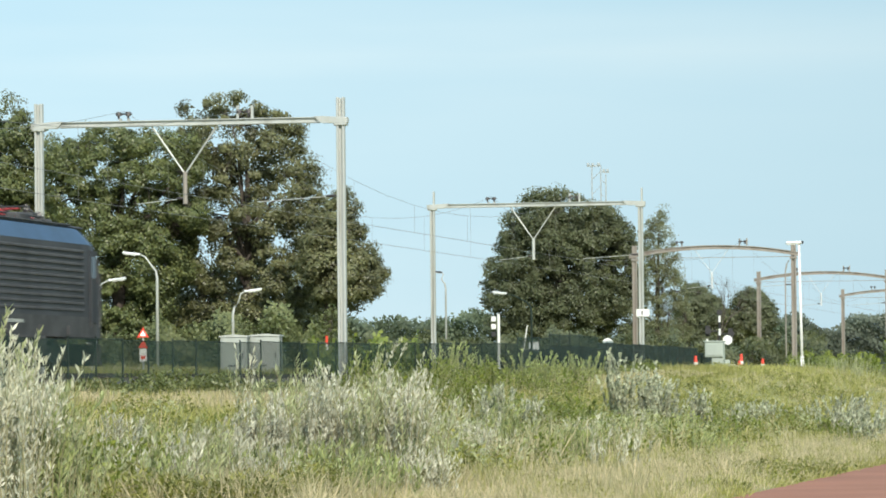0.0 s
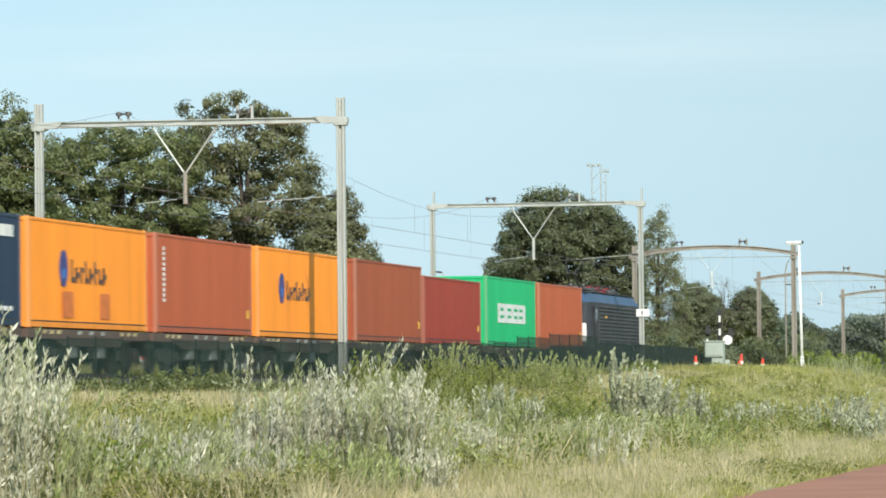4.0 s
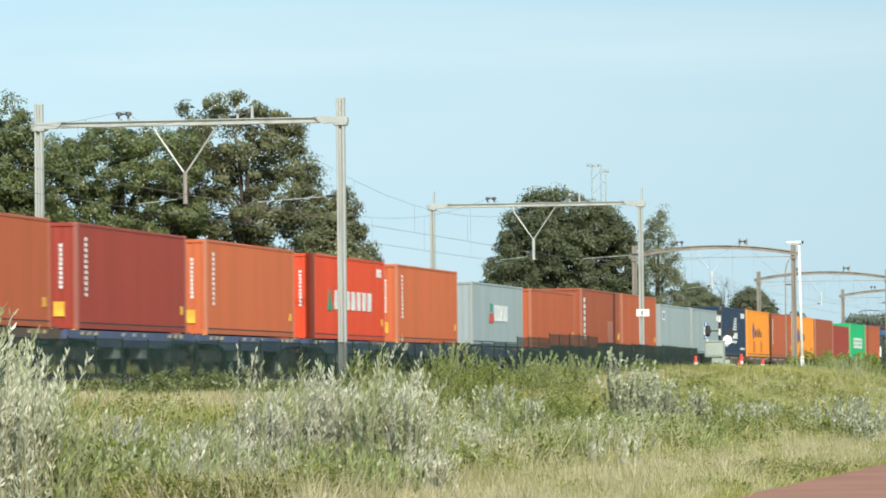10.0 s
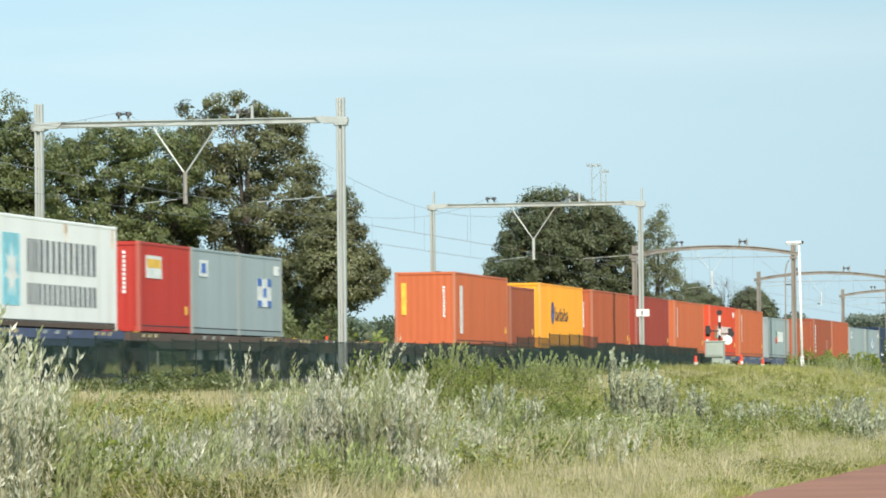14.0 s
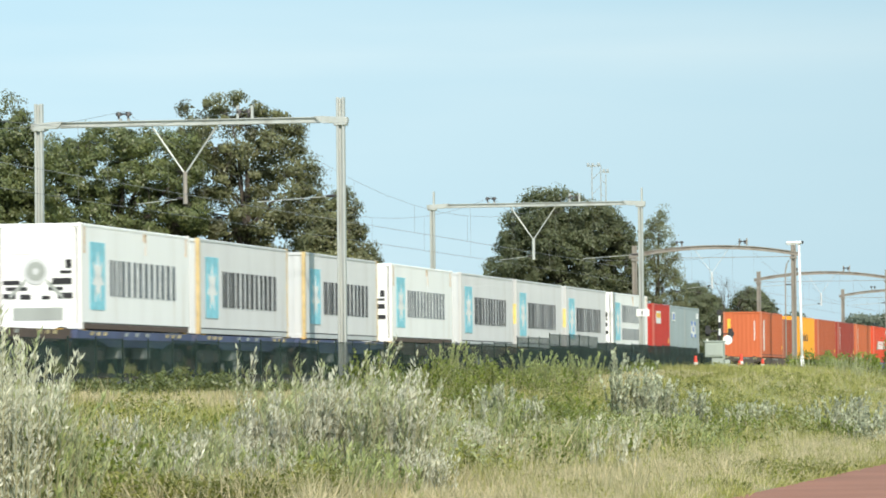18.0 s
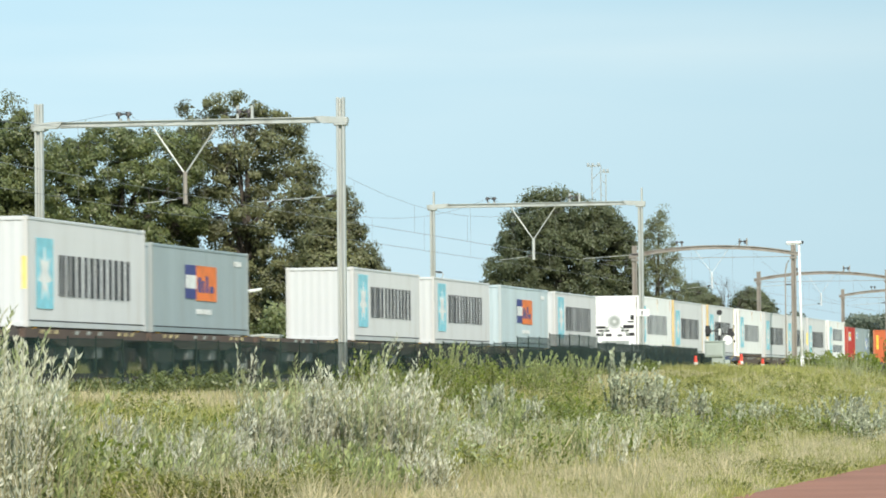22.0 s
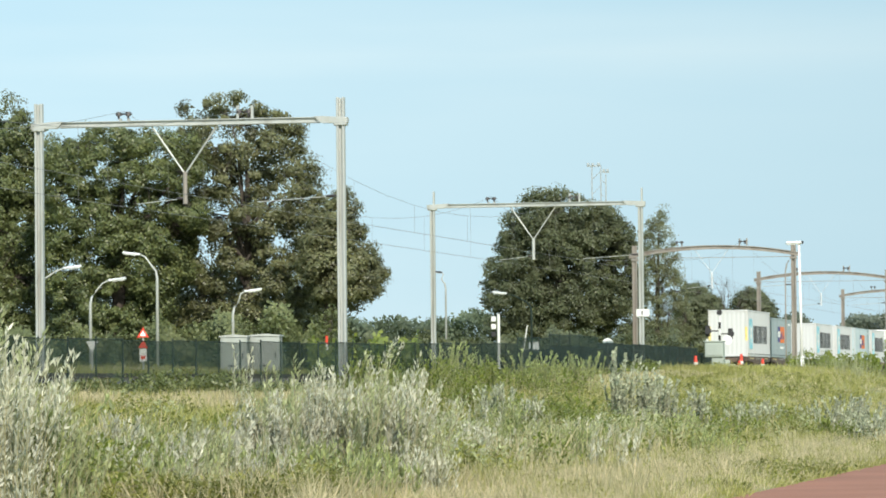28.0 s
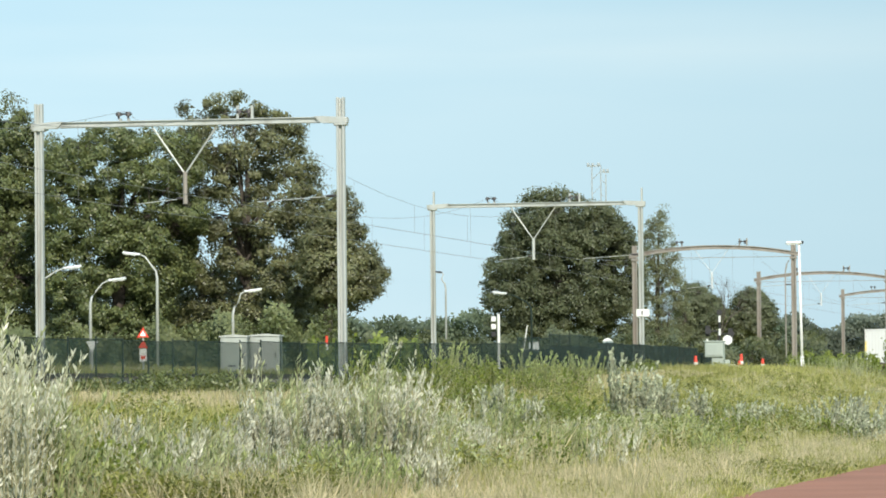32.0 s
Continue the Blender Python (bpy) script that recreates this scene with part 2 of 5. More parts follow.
def view_spot(right, ahead):
    """The plan point so many metres to the right of and ahead along the way the camera looks."""
    a = radians(10.586)
    return right * math.cos(a) - ahead * math.sin(a), right * math.sin(a) + ahead * math.cos(a)


# ---- ground ----
PROFILE_X = [-6000, -60, -45, -40, -29.5, -28.5, -26, -23, -18, -13, -8, -7.1, 6000]
PROFILE_Z = [1.6, 1.9, 2.0, 1.85, 1.75, 1.6, 1.33, 0.95, 0.45, 0.15, 0.03, 0.0, 0.0]


def ground_z(x, y):
    """The height of the land: flat by the path, up to the railway, a little higher towards the crossing."""
    x, y = np.asarray(x, float), np.asarray(y, float)
    z = np.interp(x, PROFILE_X, PROFILE_Z)
    rise = np.clip((y - 115) / 90, 0, 1)
    rise = rise * rise * (3 - 2 * rise)
    hump = np.interp(x, [-45, -30, -28.5, -26, -22, -18, -13, -10], [0.1, 0.25, 0.45, 0.72, 1.1, 0.9, 0.25, 0.0])
    wave = 0.05 * np.sin(x * 0.9 + y * 0.23) * np.cos(y * 0.31 - x * 0.2) * np.interp(x, [-40, -29, -27, -9, -8], [0, 0, 1, 1, 0])
    # a low bank beyond the railway
    bank = 0.42 * np.exp(-((x + 52) / 1.8) ** 2) * np.clip((y - 150) / 15, 0, 1) * np.clip((222 - y) / 12, 0, 1)
    return z + rise * hump + wave + bank


def build_ground():
    xs = np.unique(np.concatenate([np.linspace(-4500, -300, 8), np.linspace(-300, -60, 9), np.linspace(-60, -40, 21), np.arange(-40, -6.9, 0.75), [-7.1, -3.9, 0, 10, 40, 200, 1000, 4500]]))
    ys = np.unique(np.concatenate([np.linspace(-4500, -600, 6), np.linspace(-600, 40, 12), np.arange(40, 300, 2.0), np.linspace(300, 800, 18), np.linspace(900, 4500, 6)]))
    gx, gy = np.meshgrid(xs, ys)
    gz = ground_z(gx, gy)
    nx, ny = len(xs), len(ys)
    verts = np.stack([gx, gy, gz], 2).reshape(-1, 3).tolist()
    faces = [(j * nx + i, j * nx + i + 1, (j + 1) * nx + i + 1, (j + 1) * nx + i) for j in range(ny - 1) for i in range(nx - 1)]
    me = bpy.data.meshes.new("ground")
    me.from_pydata(verts, [], faces)
    me.materials.append(SOIL)
    me.shade_smooth()
    tagged(new("ground", me), "grassy land rising gently towards the railway", "ground", kind="structure")
    s = Shape().box(-7.29, -3.9, -600, 700, -0.2, 0.035)
    tagged(part("cycle_path", s, RED_ASPHALT), "straight cycle path of red asphalt along a dry verge", "path", kind="structure")
    s = Shape().prism([(-63, 1.7), (-57, 1.7), (-57, 2.03), (-60, 2.06), (-63, 2.03)], -600, 700, "y")
    tagged(part("road", s, ASPHALT), "grey asphalt road running behind the railway", "road", kind="structure")


build_ground()


# ---- railway ----
def build_track():
    s = Shape().prism([(-39.6, 1.6), (-29.9, 1.6), (-30.6, 1.86), (-38.9, 1.86)], -620, 1150, "y")
    tagged(part("ballast_bed", s, BALLAST), "grey-brown stone ballast bed under two tracks", "ballast", kind="structure")
    for x in (TRACK_X, TRACK_X - 4.05):
        track = thing("railway_track", pose(x, 0, 0), "railway track with steel rails on concrete sleepers", "railway track", "tracks", "structure")
        for side in (-0.7525, 0.7525):
            c = [(-0.07, 1.89), (0.07, 1.89), (0.07, 1.905), (0.012, 1.93), (0.012, 2.01), (0.036, 2.02), (0.036, 2.06), (-0.036, 2.06), (-0.036, 2.02), (-0.012, 2.01), (-0.012, 1.93), (-0.07, 1.905)]
            part("rail", Shape().prism([(side + u, v) for u, v in c], -620, 1150, "y"), RAIL, track)
        s = Shape()
        for k in range(900):
            y = -250 + k * 1.2
            s.box(-1.25, 1.25, y - 0.13, y + 0.13, 1.78, 1.885)
        tagged(part("sleepers", s, CONCRETE, track), kind="stuff")


build_track()


def insulator(s, x, z):
    s.tube([(x - 0.2, 0, z), (x - 0.2, 0, z + 0.1), (x - 0.2, 0, z + 0.11), (x - 0.2, 0, z + 0.24)], [0.04, 0.04, 0.1, 0.08], 8)
    s.tube([(x + 0.12, 0, z), (x + 0.12, 0, z + 0.1), (x + 0.12, 0, z + 0.11), (x + 0.12, 0, z + 0.24)], [0.04, 0.04, 0.1, 0.08], 8)
    s.tube([(x - 0.3, 0, z + 0.17), (x + 0.25, 0, z + 0.17)], 0.03, 6)


def portal(y, arched, steel, label):
    """A catenary portal over both tracks; x runs across the railway."""
    ob = thing("catenary_portal", pose(0, y, 0), label, "catenary portal", "catenary portals")
    near, far, base = -29.58, -39.73, 1.65
    top = 10.45 if arched else 11.03
    for x in (near, far):
        s, h = Shape(), (0.095 if y < 200 else 0.115 if arched else 0.075)
        for w in (-1, 1):
            s.box(x + w * h - 0.04, x + w * h + 0.04, -0.11, 0.11, base, 10.4 if y > 200 and not arched and w < 0 else top, 0.012)
        s.box(x - h, x + h, 0.0, 0.05, base, 10.38 if y > 200 and not arched else top - 0.02)
        mast = part("mast", s, steel, ob)
        part("foundation", Shape().box(x - 0.4, x + 0.4, -0.4, 0.4, base - 0.5, base + 0.22, 0.03), CONCRETE, mast)
        part("clamp", Shape().box(x - 0.22, x + 0.22, -0.16, 0.16, (9.46 if arched else 10.11), (9.59 if arched else 10.19), 0.02), steel, mast)
    s = Shape()
    if arched:
        n = 16
        pts = [(near + 0.35 + (far - near - 0.7) * i / n, 9.63 + 0.52 * (1 - (2 * i / n - 1) ** 2)) for i in range(n + 1)]
        for (xa, za), (xb, zb) in zip(pts, pts[1:]):
            for z0, z1, w in ((0, 0.05, 0.13), (0.05, 0.2, 0.05), (0.2, 0.25, 0.13)):
                s.add([(xa, -w, za + z0), (xb, -w, zb + z0), (xb, w, zb + z0), (xa, w, za + z0), (xa, -w, za + z1), (xb, -w, zb + z1), (xb, w, zb + z1), (xa, w, za + z1)],
                      [(3, 2, 1, 0), (4, 5, 6, 7), (0, 1, 5, 4), (1, 2, 6, 5), (2, 3, 7, 6), (3, 0, 4, 7)])
        part("arched_beam", s, steel, ob)
        part("tie_rod", Shape().tube([(near, 0, 9.61), (far, 0, 9.61)], 0.02, 6), steel, ob)
        beam_top = 10.38
    else:
        s.box(far + 0.7, near - 0.7, -0.13, 0.13, 10.21, 10.245, 0.01)
        s.box(far + 0.7, near - 0.7, -0.13, 0.13, 10.37, 10.405, 0.01)
        s.box(far + 0.7, near - 0.7, -0.05, 0.05, 10.24, 10.375)
        part("beam", s, steel, ob)
        for x, w in ((near, 1), (far, -1)):
            e = Shape().prism([(x + w * 0.24, 10.19), (x + w * 0.24, 10.37), (x - w * 0.6, 10.42), (x - w * 0.85, 10.42), (x - w * 0.7, 10.24), (x - w * 0.6, 10.2)], -0.15, 0.15, "y")
            part("beam_end", e, steel, ob)
        beam_top = 10.405
    for x in (TRACK_X, TRACK_X - 4.05):
        s = Shape()
        insulator(s, x, beam_top + 0.06)
        part("insulator", s, INSUL, ob)
        wide, tall = (0.24, 0.42) if x == TRACK_X else (0.14, 0.08)
        for w in (-wide, wide):
            part("insulator_foot", Shape().box(x + w - 0.04, x + w + 0.04, -0.06, 0.06, beam_top - 0.03, beam_top + tall, 0.01), steel, ob)
    # the hanging bracket between the tracks, with its two registration arms
    mid, low = (TRACK_X * 2 - 4.05) / 2, 7.65
    s = Shape()
    for w in (-1, 1):
        s.tube([(mid + w * 1.1, 0, beam_top - 0.2), (mid, 0, 8.62)], 0.02 if arched else 0.032, 6)
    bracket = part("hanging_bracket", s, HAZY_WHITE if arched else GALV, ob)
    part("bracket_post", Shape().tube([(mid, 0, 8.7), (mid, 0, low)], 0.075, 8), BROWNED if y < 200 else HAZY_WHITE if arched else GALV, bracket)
    for x0, x1 in ((mid, TRACK_X - 4.05 + 0.4), (near, TRACK_X + 0.4)):
        a = Shape().tube([(x0, 0, low + 0.18), (x0 + (x1 - x0) * 0.4, 0, low + 0.12), (x1, 0, low + 0.02)], 0.015, 6)
        arm = part("registration_arm", a, GALV, ob)
        part("arm_insulator", Shape().tube([(x0 + (x1 - x0) * t, 0, low + 0.18) for t in (0.03, 0.1, 0.18)], [0.03, 0.05, 0.03], 8), INSUL, arm)
    return ob


PORTAL_YS = [1.4, 70.9, 140.4, 209.9, 279.0, 348.5, 418.5, 488.0, 557.5, 627.0]
for y in PORTAL_YS:
    if y < 250:
        p = portal(y, False, GALV, "pale grey steel catenary portal with a straight beam")
        if y == 209.9:
            plate = part("number_plate", Shape().box(-29.82, -29.18, -0.16, -0.13, 4.85, 5.2, 0.01), WHITE, p, "small white plate")
            part("marking", Shape().box(-29.56, -29.5, -0.168, -0.16, 4.93, 5.12), BLACK, plate)
    else:
        p = portal(y, True, BROWNED, "brown weathered steel catenary portal with an arched beam")
        if y == 279.0:
            part("down_lead", Shape().tube([(-29.85, -0.1, 9.35), (-30.0, -0.1, 9.15), (-30.1, -0.1, 8.6), (-30.1, -0.1, 1.6)], 0.045, 6), BROWNED, p, "thin dark down lead beside the mast")


def catenary(x, kind_label):
    """Messenger, contact wires and droppers of one track, span by span."""
    ob = thing("overhead_line", pose(x, 0, 0), kind_label, "overhead wire", "overhead lines")
    ends = [-68.0] + PORTAL_YS + [696.5]
    mess, drop = [], Shape()
    for i, (a, b) in enumerate(zip(ends, ends[1:])):
        for k in range(12):
            t = k / 12
            z = 10.72 - 2.1 * 4 * t * (1 - t)
            mess.append((0, a + (b - a) * t, z))
            if 0 < k and k % 2:
                drop.tube([(0, a + (b - a) * t, z), (0, a + (b - a) * t, 7.63)], 0.004, 4)
    part("messenger_wire", Shape().tube(mess, 0.0065, 4), WIRE, ob)
    for dx in (-0.05, 0.05):
        pts = [(dx + 0.22 * (-1) ** i, y, 7.62) for i, y in enumerate(ends)]
        part("contact_wire", Shape().tube(pts, 0.0042, 4), WIRE, ob)
    tagged(part("dropper_wire", drop, WIRE, ob), kind="stuff")
    return ob


catenary(TRACK_X, "overhead wires with droppers above the nearer track")
catenary(TRACK_X - 4.05, "overhead wires with droppers above the farther track")


# ---- fence and crossing ----
def build_fence():
    fence = thing("netting_fence", pose(-27.5, 0, 0), "dark green netting fence on thin posts beside the railway", "fence")
    y, k = 62.0, 0
    while y < 222:
        step = 2.5
        z0 = float(ground_z(-27.5, y + step / 2)) - 0.05
        top = float(np.interp(y, [60, 109, 130, 152, 153, 160, 161, 168, 169, 180, 181, 207, 213, 214, 222], [2.74, 2.82, 2.94, 3.1, 3.1, 3.15, 3.41, 3.41, 3.6, 3.6, 3.35, 3.36, 3.3, 3.1, 3.08]))
        high = top - z0 + 0.02 * math.sin(k * 1.7)
        part("post", Shape().tube([(0, y, z0 - 0.2), (0, y, z0 + high + 0.05)], 0.022, 6), GREEN_POST, fence)
        part("netting_panel", Shape().box(-0.012, 0.012, y + 0.04, y + step - 0.04, z0 + 0.05, z0 + high), NETTING if y < 180 else DENSE_NETTING, fence)
        if 160 < y < 180:
            part("lower_netting", Shape().box(0.02, 0.036, y + 0.02, y + step - 0.02, z0 + 0.04, z0 + high - 0.45), DENSE_NETTING, fence)
        part("top_rail", Shape().tube([(0, y, z0 + high), (0, y + step, z0 + high)], 0.009, 5), GREEN_POST, fence)
        y, k = y + step, k + 1


build_fence()


def gz(x, y):
    return float(ground_z(x, y))


def lamp_post(x, y, high, reach, ux, uy, label, head=0.9, shell=None, mast=None):
    """A street lamp whose bent arm points along (ux, uy)."""
    z = gz(x, y)
    ob = thing("street_lamp", pose(x, y, z), label, "street lamp", "street lamps")
    up = high - 0.9
    path = [(0, 0, -0.2), (0, 0, up - 0.35), (ux * 0.06, uy * 0.06, up), (ux * 0.3, uy * 0.3, up + 0.3), (ux * reach * 0.7, uy * reach * 0.7, high - 0.2), (ux * reach, uy * reach, high - 0.08)]
    part("pole", Shape().tube(path, [0.085, 0.07, 0.06, 0.05, 0.04, 0.04], 8), mast or GALV, ob, smooth=True)
    a = math.atan2(uy, ux)
    m = Matrix.Translation((ux * reach, uy * reach, high - 0.08)) @ Matrix.Rotation(a, 4, "Z") @ Matrix.Rotation(-0.12, 4, "Y")
    s = Shape()
    s.box(0, head, -0.13, 0.13, -0.05, 0.07, 0.03, m)
    lamp = part("lamp_head", s, shell or LAMP_WHITE, ob)
    part("lens", Shape().box(0.2, head - 0.06, -0.1, 0.1, -0.085, -0.045, 0.02, m), WHITE, lamp)
    return ob


vr = (math.cos(radians(10.586)), math.sin(radians(10.586)))
for right, ahead, high, reach, s in ((-17.66, 221, 5.12, 0.9, 1), (-14.25, 220, 6.3, 0.82, -1), (-10.68, 224, 4.4, 0.58, 1), (-19.9, 217, 5.65, 1.25, 1)):
    x, y = view_spot(right, ahead)
    lamp_post(x, y, high, reach, vr[0] * s, vr[1] * s, "grey street lamp with a bent arm beside the road")
x, y = view_spot(5.4, 272)
lamp_post(x, y, 5.25, 1.5, -vr[0], -vr[1], "street lamp with a dark green pole before a dense tree", 0.9, None, GREEN_POST)
x, y = view_spot(0.17, 327)
lamp_post(x, y, 8.1, 0.25, -vr[0], -vr[1], "slim grey street lamp with a short dark head", 0.5, BLACK)


def tall_lamp():
    x, y = -25.5, 244.5
    z = gz(x, y)
    ob = thing("crossing_lamp", pose(x, y, z, 0, -0.9), "tall white lamp post by the level crossing", "street lamp")
    part("pole", Shape().tube([(0, 0, -0.3), (0, 0, 7.25)], [0.085, 0.07], 10), WHITE, ob, smooth=True)
    head = part("lamp_head", Shape().box(-0.72, 0.16, -0.16, 0.16, 7.22, 7.4, 0.05), LAMP_WHITE, ob)
    part("lens", Shape().box(-0.66, -0.2, -0.12, 0.12, 7.19, 7.23, 0.02), WHITE, head)
    part("cap", Shape().box(0.14, 0.26, -0.08, 0.08, 7.25, 7.4, 0.02), BLACK, head)
    part("base", Shape().tube([(0, 0, -0.3), (0, 0, 1.0)], [0.115, 0.105], 10), WHITE, ob, smooth=True)


tall_lamp()


def cabinet(right, ahead, w, d, h, label, material=CABINET):
    x, y = view_spot(right, ahead)
    z = gz(x, y)
    ob = thing("equipment_cabinet", pose(x, y, z, 0, 0, 4), label, "cabinet", "equipment cabinets")
    part("body", Shape().box(-w / 2, w / 2, -d / 2, d / 2, 0, h - 0.09, 0.02), material, ob)
    part("roof", Shape().prism([(-w / 2 - 0.05, h - 0.09), (w / 2 + 0.05, h - 0.09), (w / 2 + 0.05, h - 0.03), (0, h + 0.03), (-w / 2 - 0.05, h - 0.03)], -d / 2 - 0.05, d / 2 + 0.05, "y"), GALV, ob)
    door = part("door", Shape().box(-w / 2 + 0.06, w / 2 - 0.06, -d / 2 - 0.025, -d / 2 + 0.01, 0.1, h - 0.18, 0.008), material, ob)
    part("handle", Shape().box(w / 2 - 0.2, w / 2 - 0.15, -d / 2 - 0.06, -d / 2 - 0.02, h * 0.45, h * 0.58, 0.01), BLACK, door)
    part("vent", Shape().box(-0.25, 0.1, -d / 2 - 0.033, -d / 2 - 0.022, 0.5, 0.56), BLACK, door)
    part("side_seam", Shape().box(w / 2 - 0.004, w / 2 + 0.012, -0.03, 0.03, 0.1, h - 0.15), BLACK, ob)
    return ob


cabinet(-9.45, 200, 1.2, 0.9, 1.92, "grey steel equipment cabinet behind the railway")
cabinet(-8.08, 201, 1.35, 0.9, 1.95, "grey steel equipment cabinet with a pale roof")


def road_sign(right, ahead, high, shape, label):
    x, y = view_spot(right, ahead)
    z = gz(x, y)
    ob = thing("road_sign", pose(x, y, z, 0, 0, 10), label, "road sign", "road signs")
    part("post", Shape().tube([(0, 0, -0.2), (0, 0, high + 0.2)], 0.035, 8), GALV, ob)

    def tri(r, y0, y1, flip=1):
        return Shape().prism([(r * math.sin(a), high + flip * r * math.cos(a)) for a in (0, 2.094, 4.189)], y0, y1, "y")
    if shape == "warning":
        plate = part("plate", tri(0.30, -0.07, -0.05), SIGNAL_RED, ob)
        part("plate_face", tri(0.17, -0.076, -0.07), WHITE, plate)
        second = part("lower_plate", Shape().box(-0.16, 0.16, -0.07, -0.05, high - 1.2, high - 0.65, 0.005), WHITE, ob)
        part("marking", Shape().box(-0.1, 0.1, -0.078, -0.07, high - 1.1, high - 0.95), SIGNAL_RED, second)
        part("small_plate", Shape().prism([(-0.22, high - 0.62), (0.22, high - 0.62), (0, high - 0.28)], -0.07, -0.05, "y"), SIGNAL_RED, ob)
    elif shape == "give_way":
        part("plate", tri(0.30, -0.07, -0.05, -1), WHITE, ob, "pale back of the plate")
    elif shape == "round":
        part("plate", Shape().tube([(0, -0.07, high), (0, -0.05, high)], 0.36, 20), LAMP_WHITE, ob, "grey-white back of the plate")
    else:
        part("plate", Shape().box(-0.32, 0.32, -0.07, -0.05, high - 0.32, high + 0.32, 0.01), LAMP_WHITE, ob)
    return ob


road_sign(-13.2, 194, 1.95, "warning", "red and white triangular warning sign on a post")
road_sign(-14.8, 186, 1.42, "give_way", "give-way sign seen from its back")
road_sign(10.75, 290, 2.25, "round", "round sign seen from its back")
road_sign(5.7, 281, 1.95, "panel", "pale square sign panel near the fence")


def marker_post(x, y, high, label):
    ob = thing("marker_post", pose(x, y, gz(x, y)), label, "bollard", "crossing markers")
    part("post", Shape().tube([(0, 0, -0.1), (0, 0, high * 0.5)], [0.13, 0.11], 10), SIGNAL_RED, ob)
    part("white_band", Shape().tube([(0, 0, high * 0.5), (0, 0, high * 0.66)], [0.112, 0.1], 10), WHITE, ob)
    part("tip", Shape().tube([(0, 0, high * 0.66), (0, 0, high)], [0.1, 0.06], 10), SIGNAL_RED, ob)


marker_post(-27.0, 209.9, 0.9, "red and white crossing marker post in the grass")
marker_post(-27.0, 227.6, 0.72, "red and white crossing marker post in the grass")
marker_post(-27.3, 231.0, 1.1, "taller red and white crossing marker post")
marker_post(-27.0, 238.3, 0.85, "red and white crossing marker post in the grass")


def crossing_gear():
    x, y = -26.78, 215.4
    z = gz(x, y)
    ob = thing("relay_box", pose(x, y, z), "pale green relay box by the level crossing", "cabinet")
    part("body", Shape().box(-0.42, 0.48, -0.4, 0.4, 0.86, 1.6, 0.03), CABINET_GREEN, ob)
    part("lid", Shape().box(-0.46, 0.52, -0.45, 0.45, 1.6, 1.67, 0.02), CABINET_GREEN, ob)
    part("door", Shape().box(-0.34, 0.4, -0.43, -0.39, 0.95, 1.52, 0.01), CABINET_GREEN, ob)
    part("plinth", Shape().box(-0.1, 0.5, -0.3, 0.3, -0.2, 0.87, 0.02), CABINET_GREEN, ob)
    x, y = -27.05, 219.8
    z = gz(x, y)
    ob = thing("crossing_signal", pose(x, y, z, 0, 0, 10), "level crossing signal with black lamps on a banded mast", "signal")
    for k in range(9):
        part("mast_band", Shape().tube([(0, 0, k * 0.33), (0, 0, k * 0.33 + 0.33)], 0.06, 8), (WHITE, BLACK)[k % 2], ob)
    for k in range(6):
        part("mast_band", Shape().tube([(-0.62, 0, k * 0.3), (-0.62, 0, k * 0.3 + 0.3)], 0.055, 8), (BLACK, WHITE)[k % 2], ob)
    for dx, up in ((-0.58, 2.2), (0.55, 2.05)):
        lamp = part("lamp_hood", Shape().tube([(dx, -0.25, up), (dx, -0.05, up), (dx, 0.12, up)], [0.17, 0.16, 0.12], 14), BLACK, ob)
        part("arm", Shape().box(min(0, dx), max(0, dx), 0.02, 0.07, up - 0.03, up + 0.03), BLACK, lamp)
        part("back_plate", Shape().box(dx - 0.12, dx + 0.12, 0.1, 0.16, up - 0.27, up + 0.27, 0.02), BLACK, lamp)
    part("barrier_weight", Shape().tube([(0.38, -0.3, 1.74), (0.38, -0.2, 1.74)], 0.24, 18), WHITE, ob, "white round disc")
    part("drive_box", Shape().box(0.1, 0.5, -0.18, 0.2, -0.1, 0.75, 0.03), CABINET_GREEN, ob)
    part("top_lamp", Shape().tube([(0, -0.12, 3.12), (0, 0.1, 3.12)], 0.14, 12), BLACK, ob)
    x, y = -27.0, 224.0
    ob = thing("white_board", pose(x, y, gz(x, y)), "small white board on short legs", "sign")
    part("board", Shape().box(-0.25, 0.25, -0.03, 0.03, 0.3, 0.5, 0.01), WHITE, ob)
    for dx in (-0.18, 0.18):
        part("leg", Shape().tube([(dx, 0.03, -0.1), (dx, 0.03, 0.45)], 0.02, 6), GALV, ob)
    # the signal of the road behind the tracks
    x, y = view_spot(3.15, 262)
    z = gz(x, y)
    ob = thing("crossing_signal", pose(x, y, z, 0, 0, 10), "white crossing signal post seen from behind", "signal")
    part("mast", Shape().tube([(0.1, 0, -0.2), (0.1, 0, 3.75)], 0.085, 8), WHITE, ob)
    for zz in (2.4, 2.85, 3.3):
        part("lamp_back", Shape().box(-0.35, -0.05, -0.1, 0.1, zz, zz + 0.32, 0.04), (WHITE, BLACK, WHITE)[int(zz * 2) % 3], ob)
    x, y = view_spot(4.7, 262)
    s = Shape().tube([(0, 0, 0), (0.25, 0, 1.6)], 0.035, 6)
    ob = thing("barrier_arm", pose(x, y, gz(x, y) + 1.5, 0, 0, 10), "raised red and white barrier arm", "barrier")
    part("arm", s, WHITE, ob)
    part("arm_foot", Shape().box(-0.2, 0.2, -0.2, 0.2, -1.6, 0.1, 0.03), CABINET, ob)
    x, y = view_spot(-5.3, 200)
    marker = thing("delineator", pose(x, y, gz(x, y)), "red and white delineator post", "bollard")
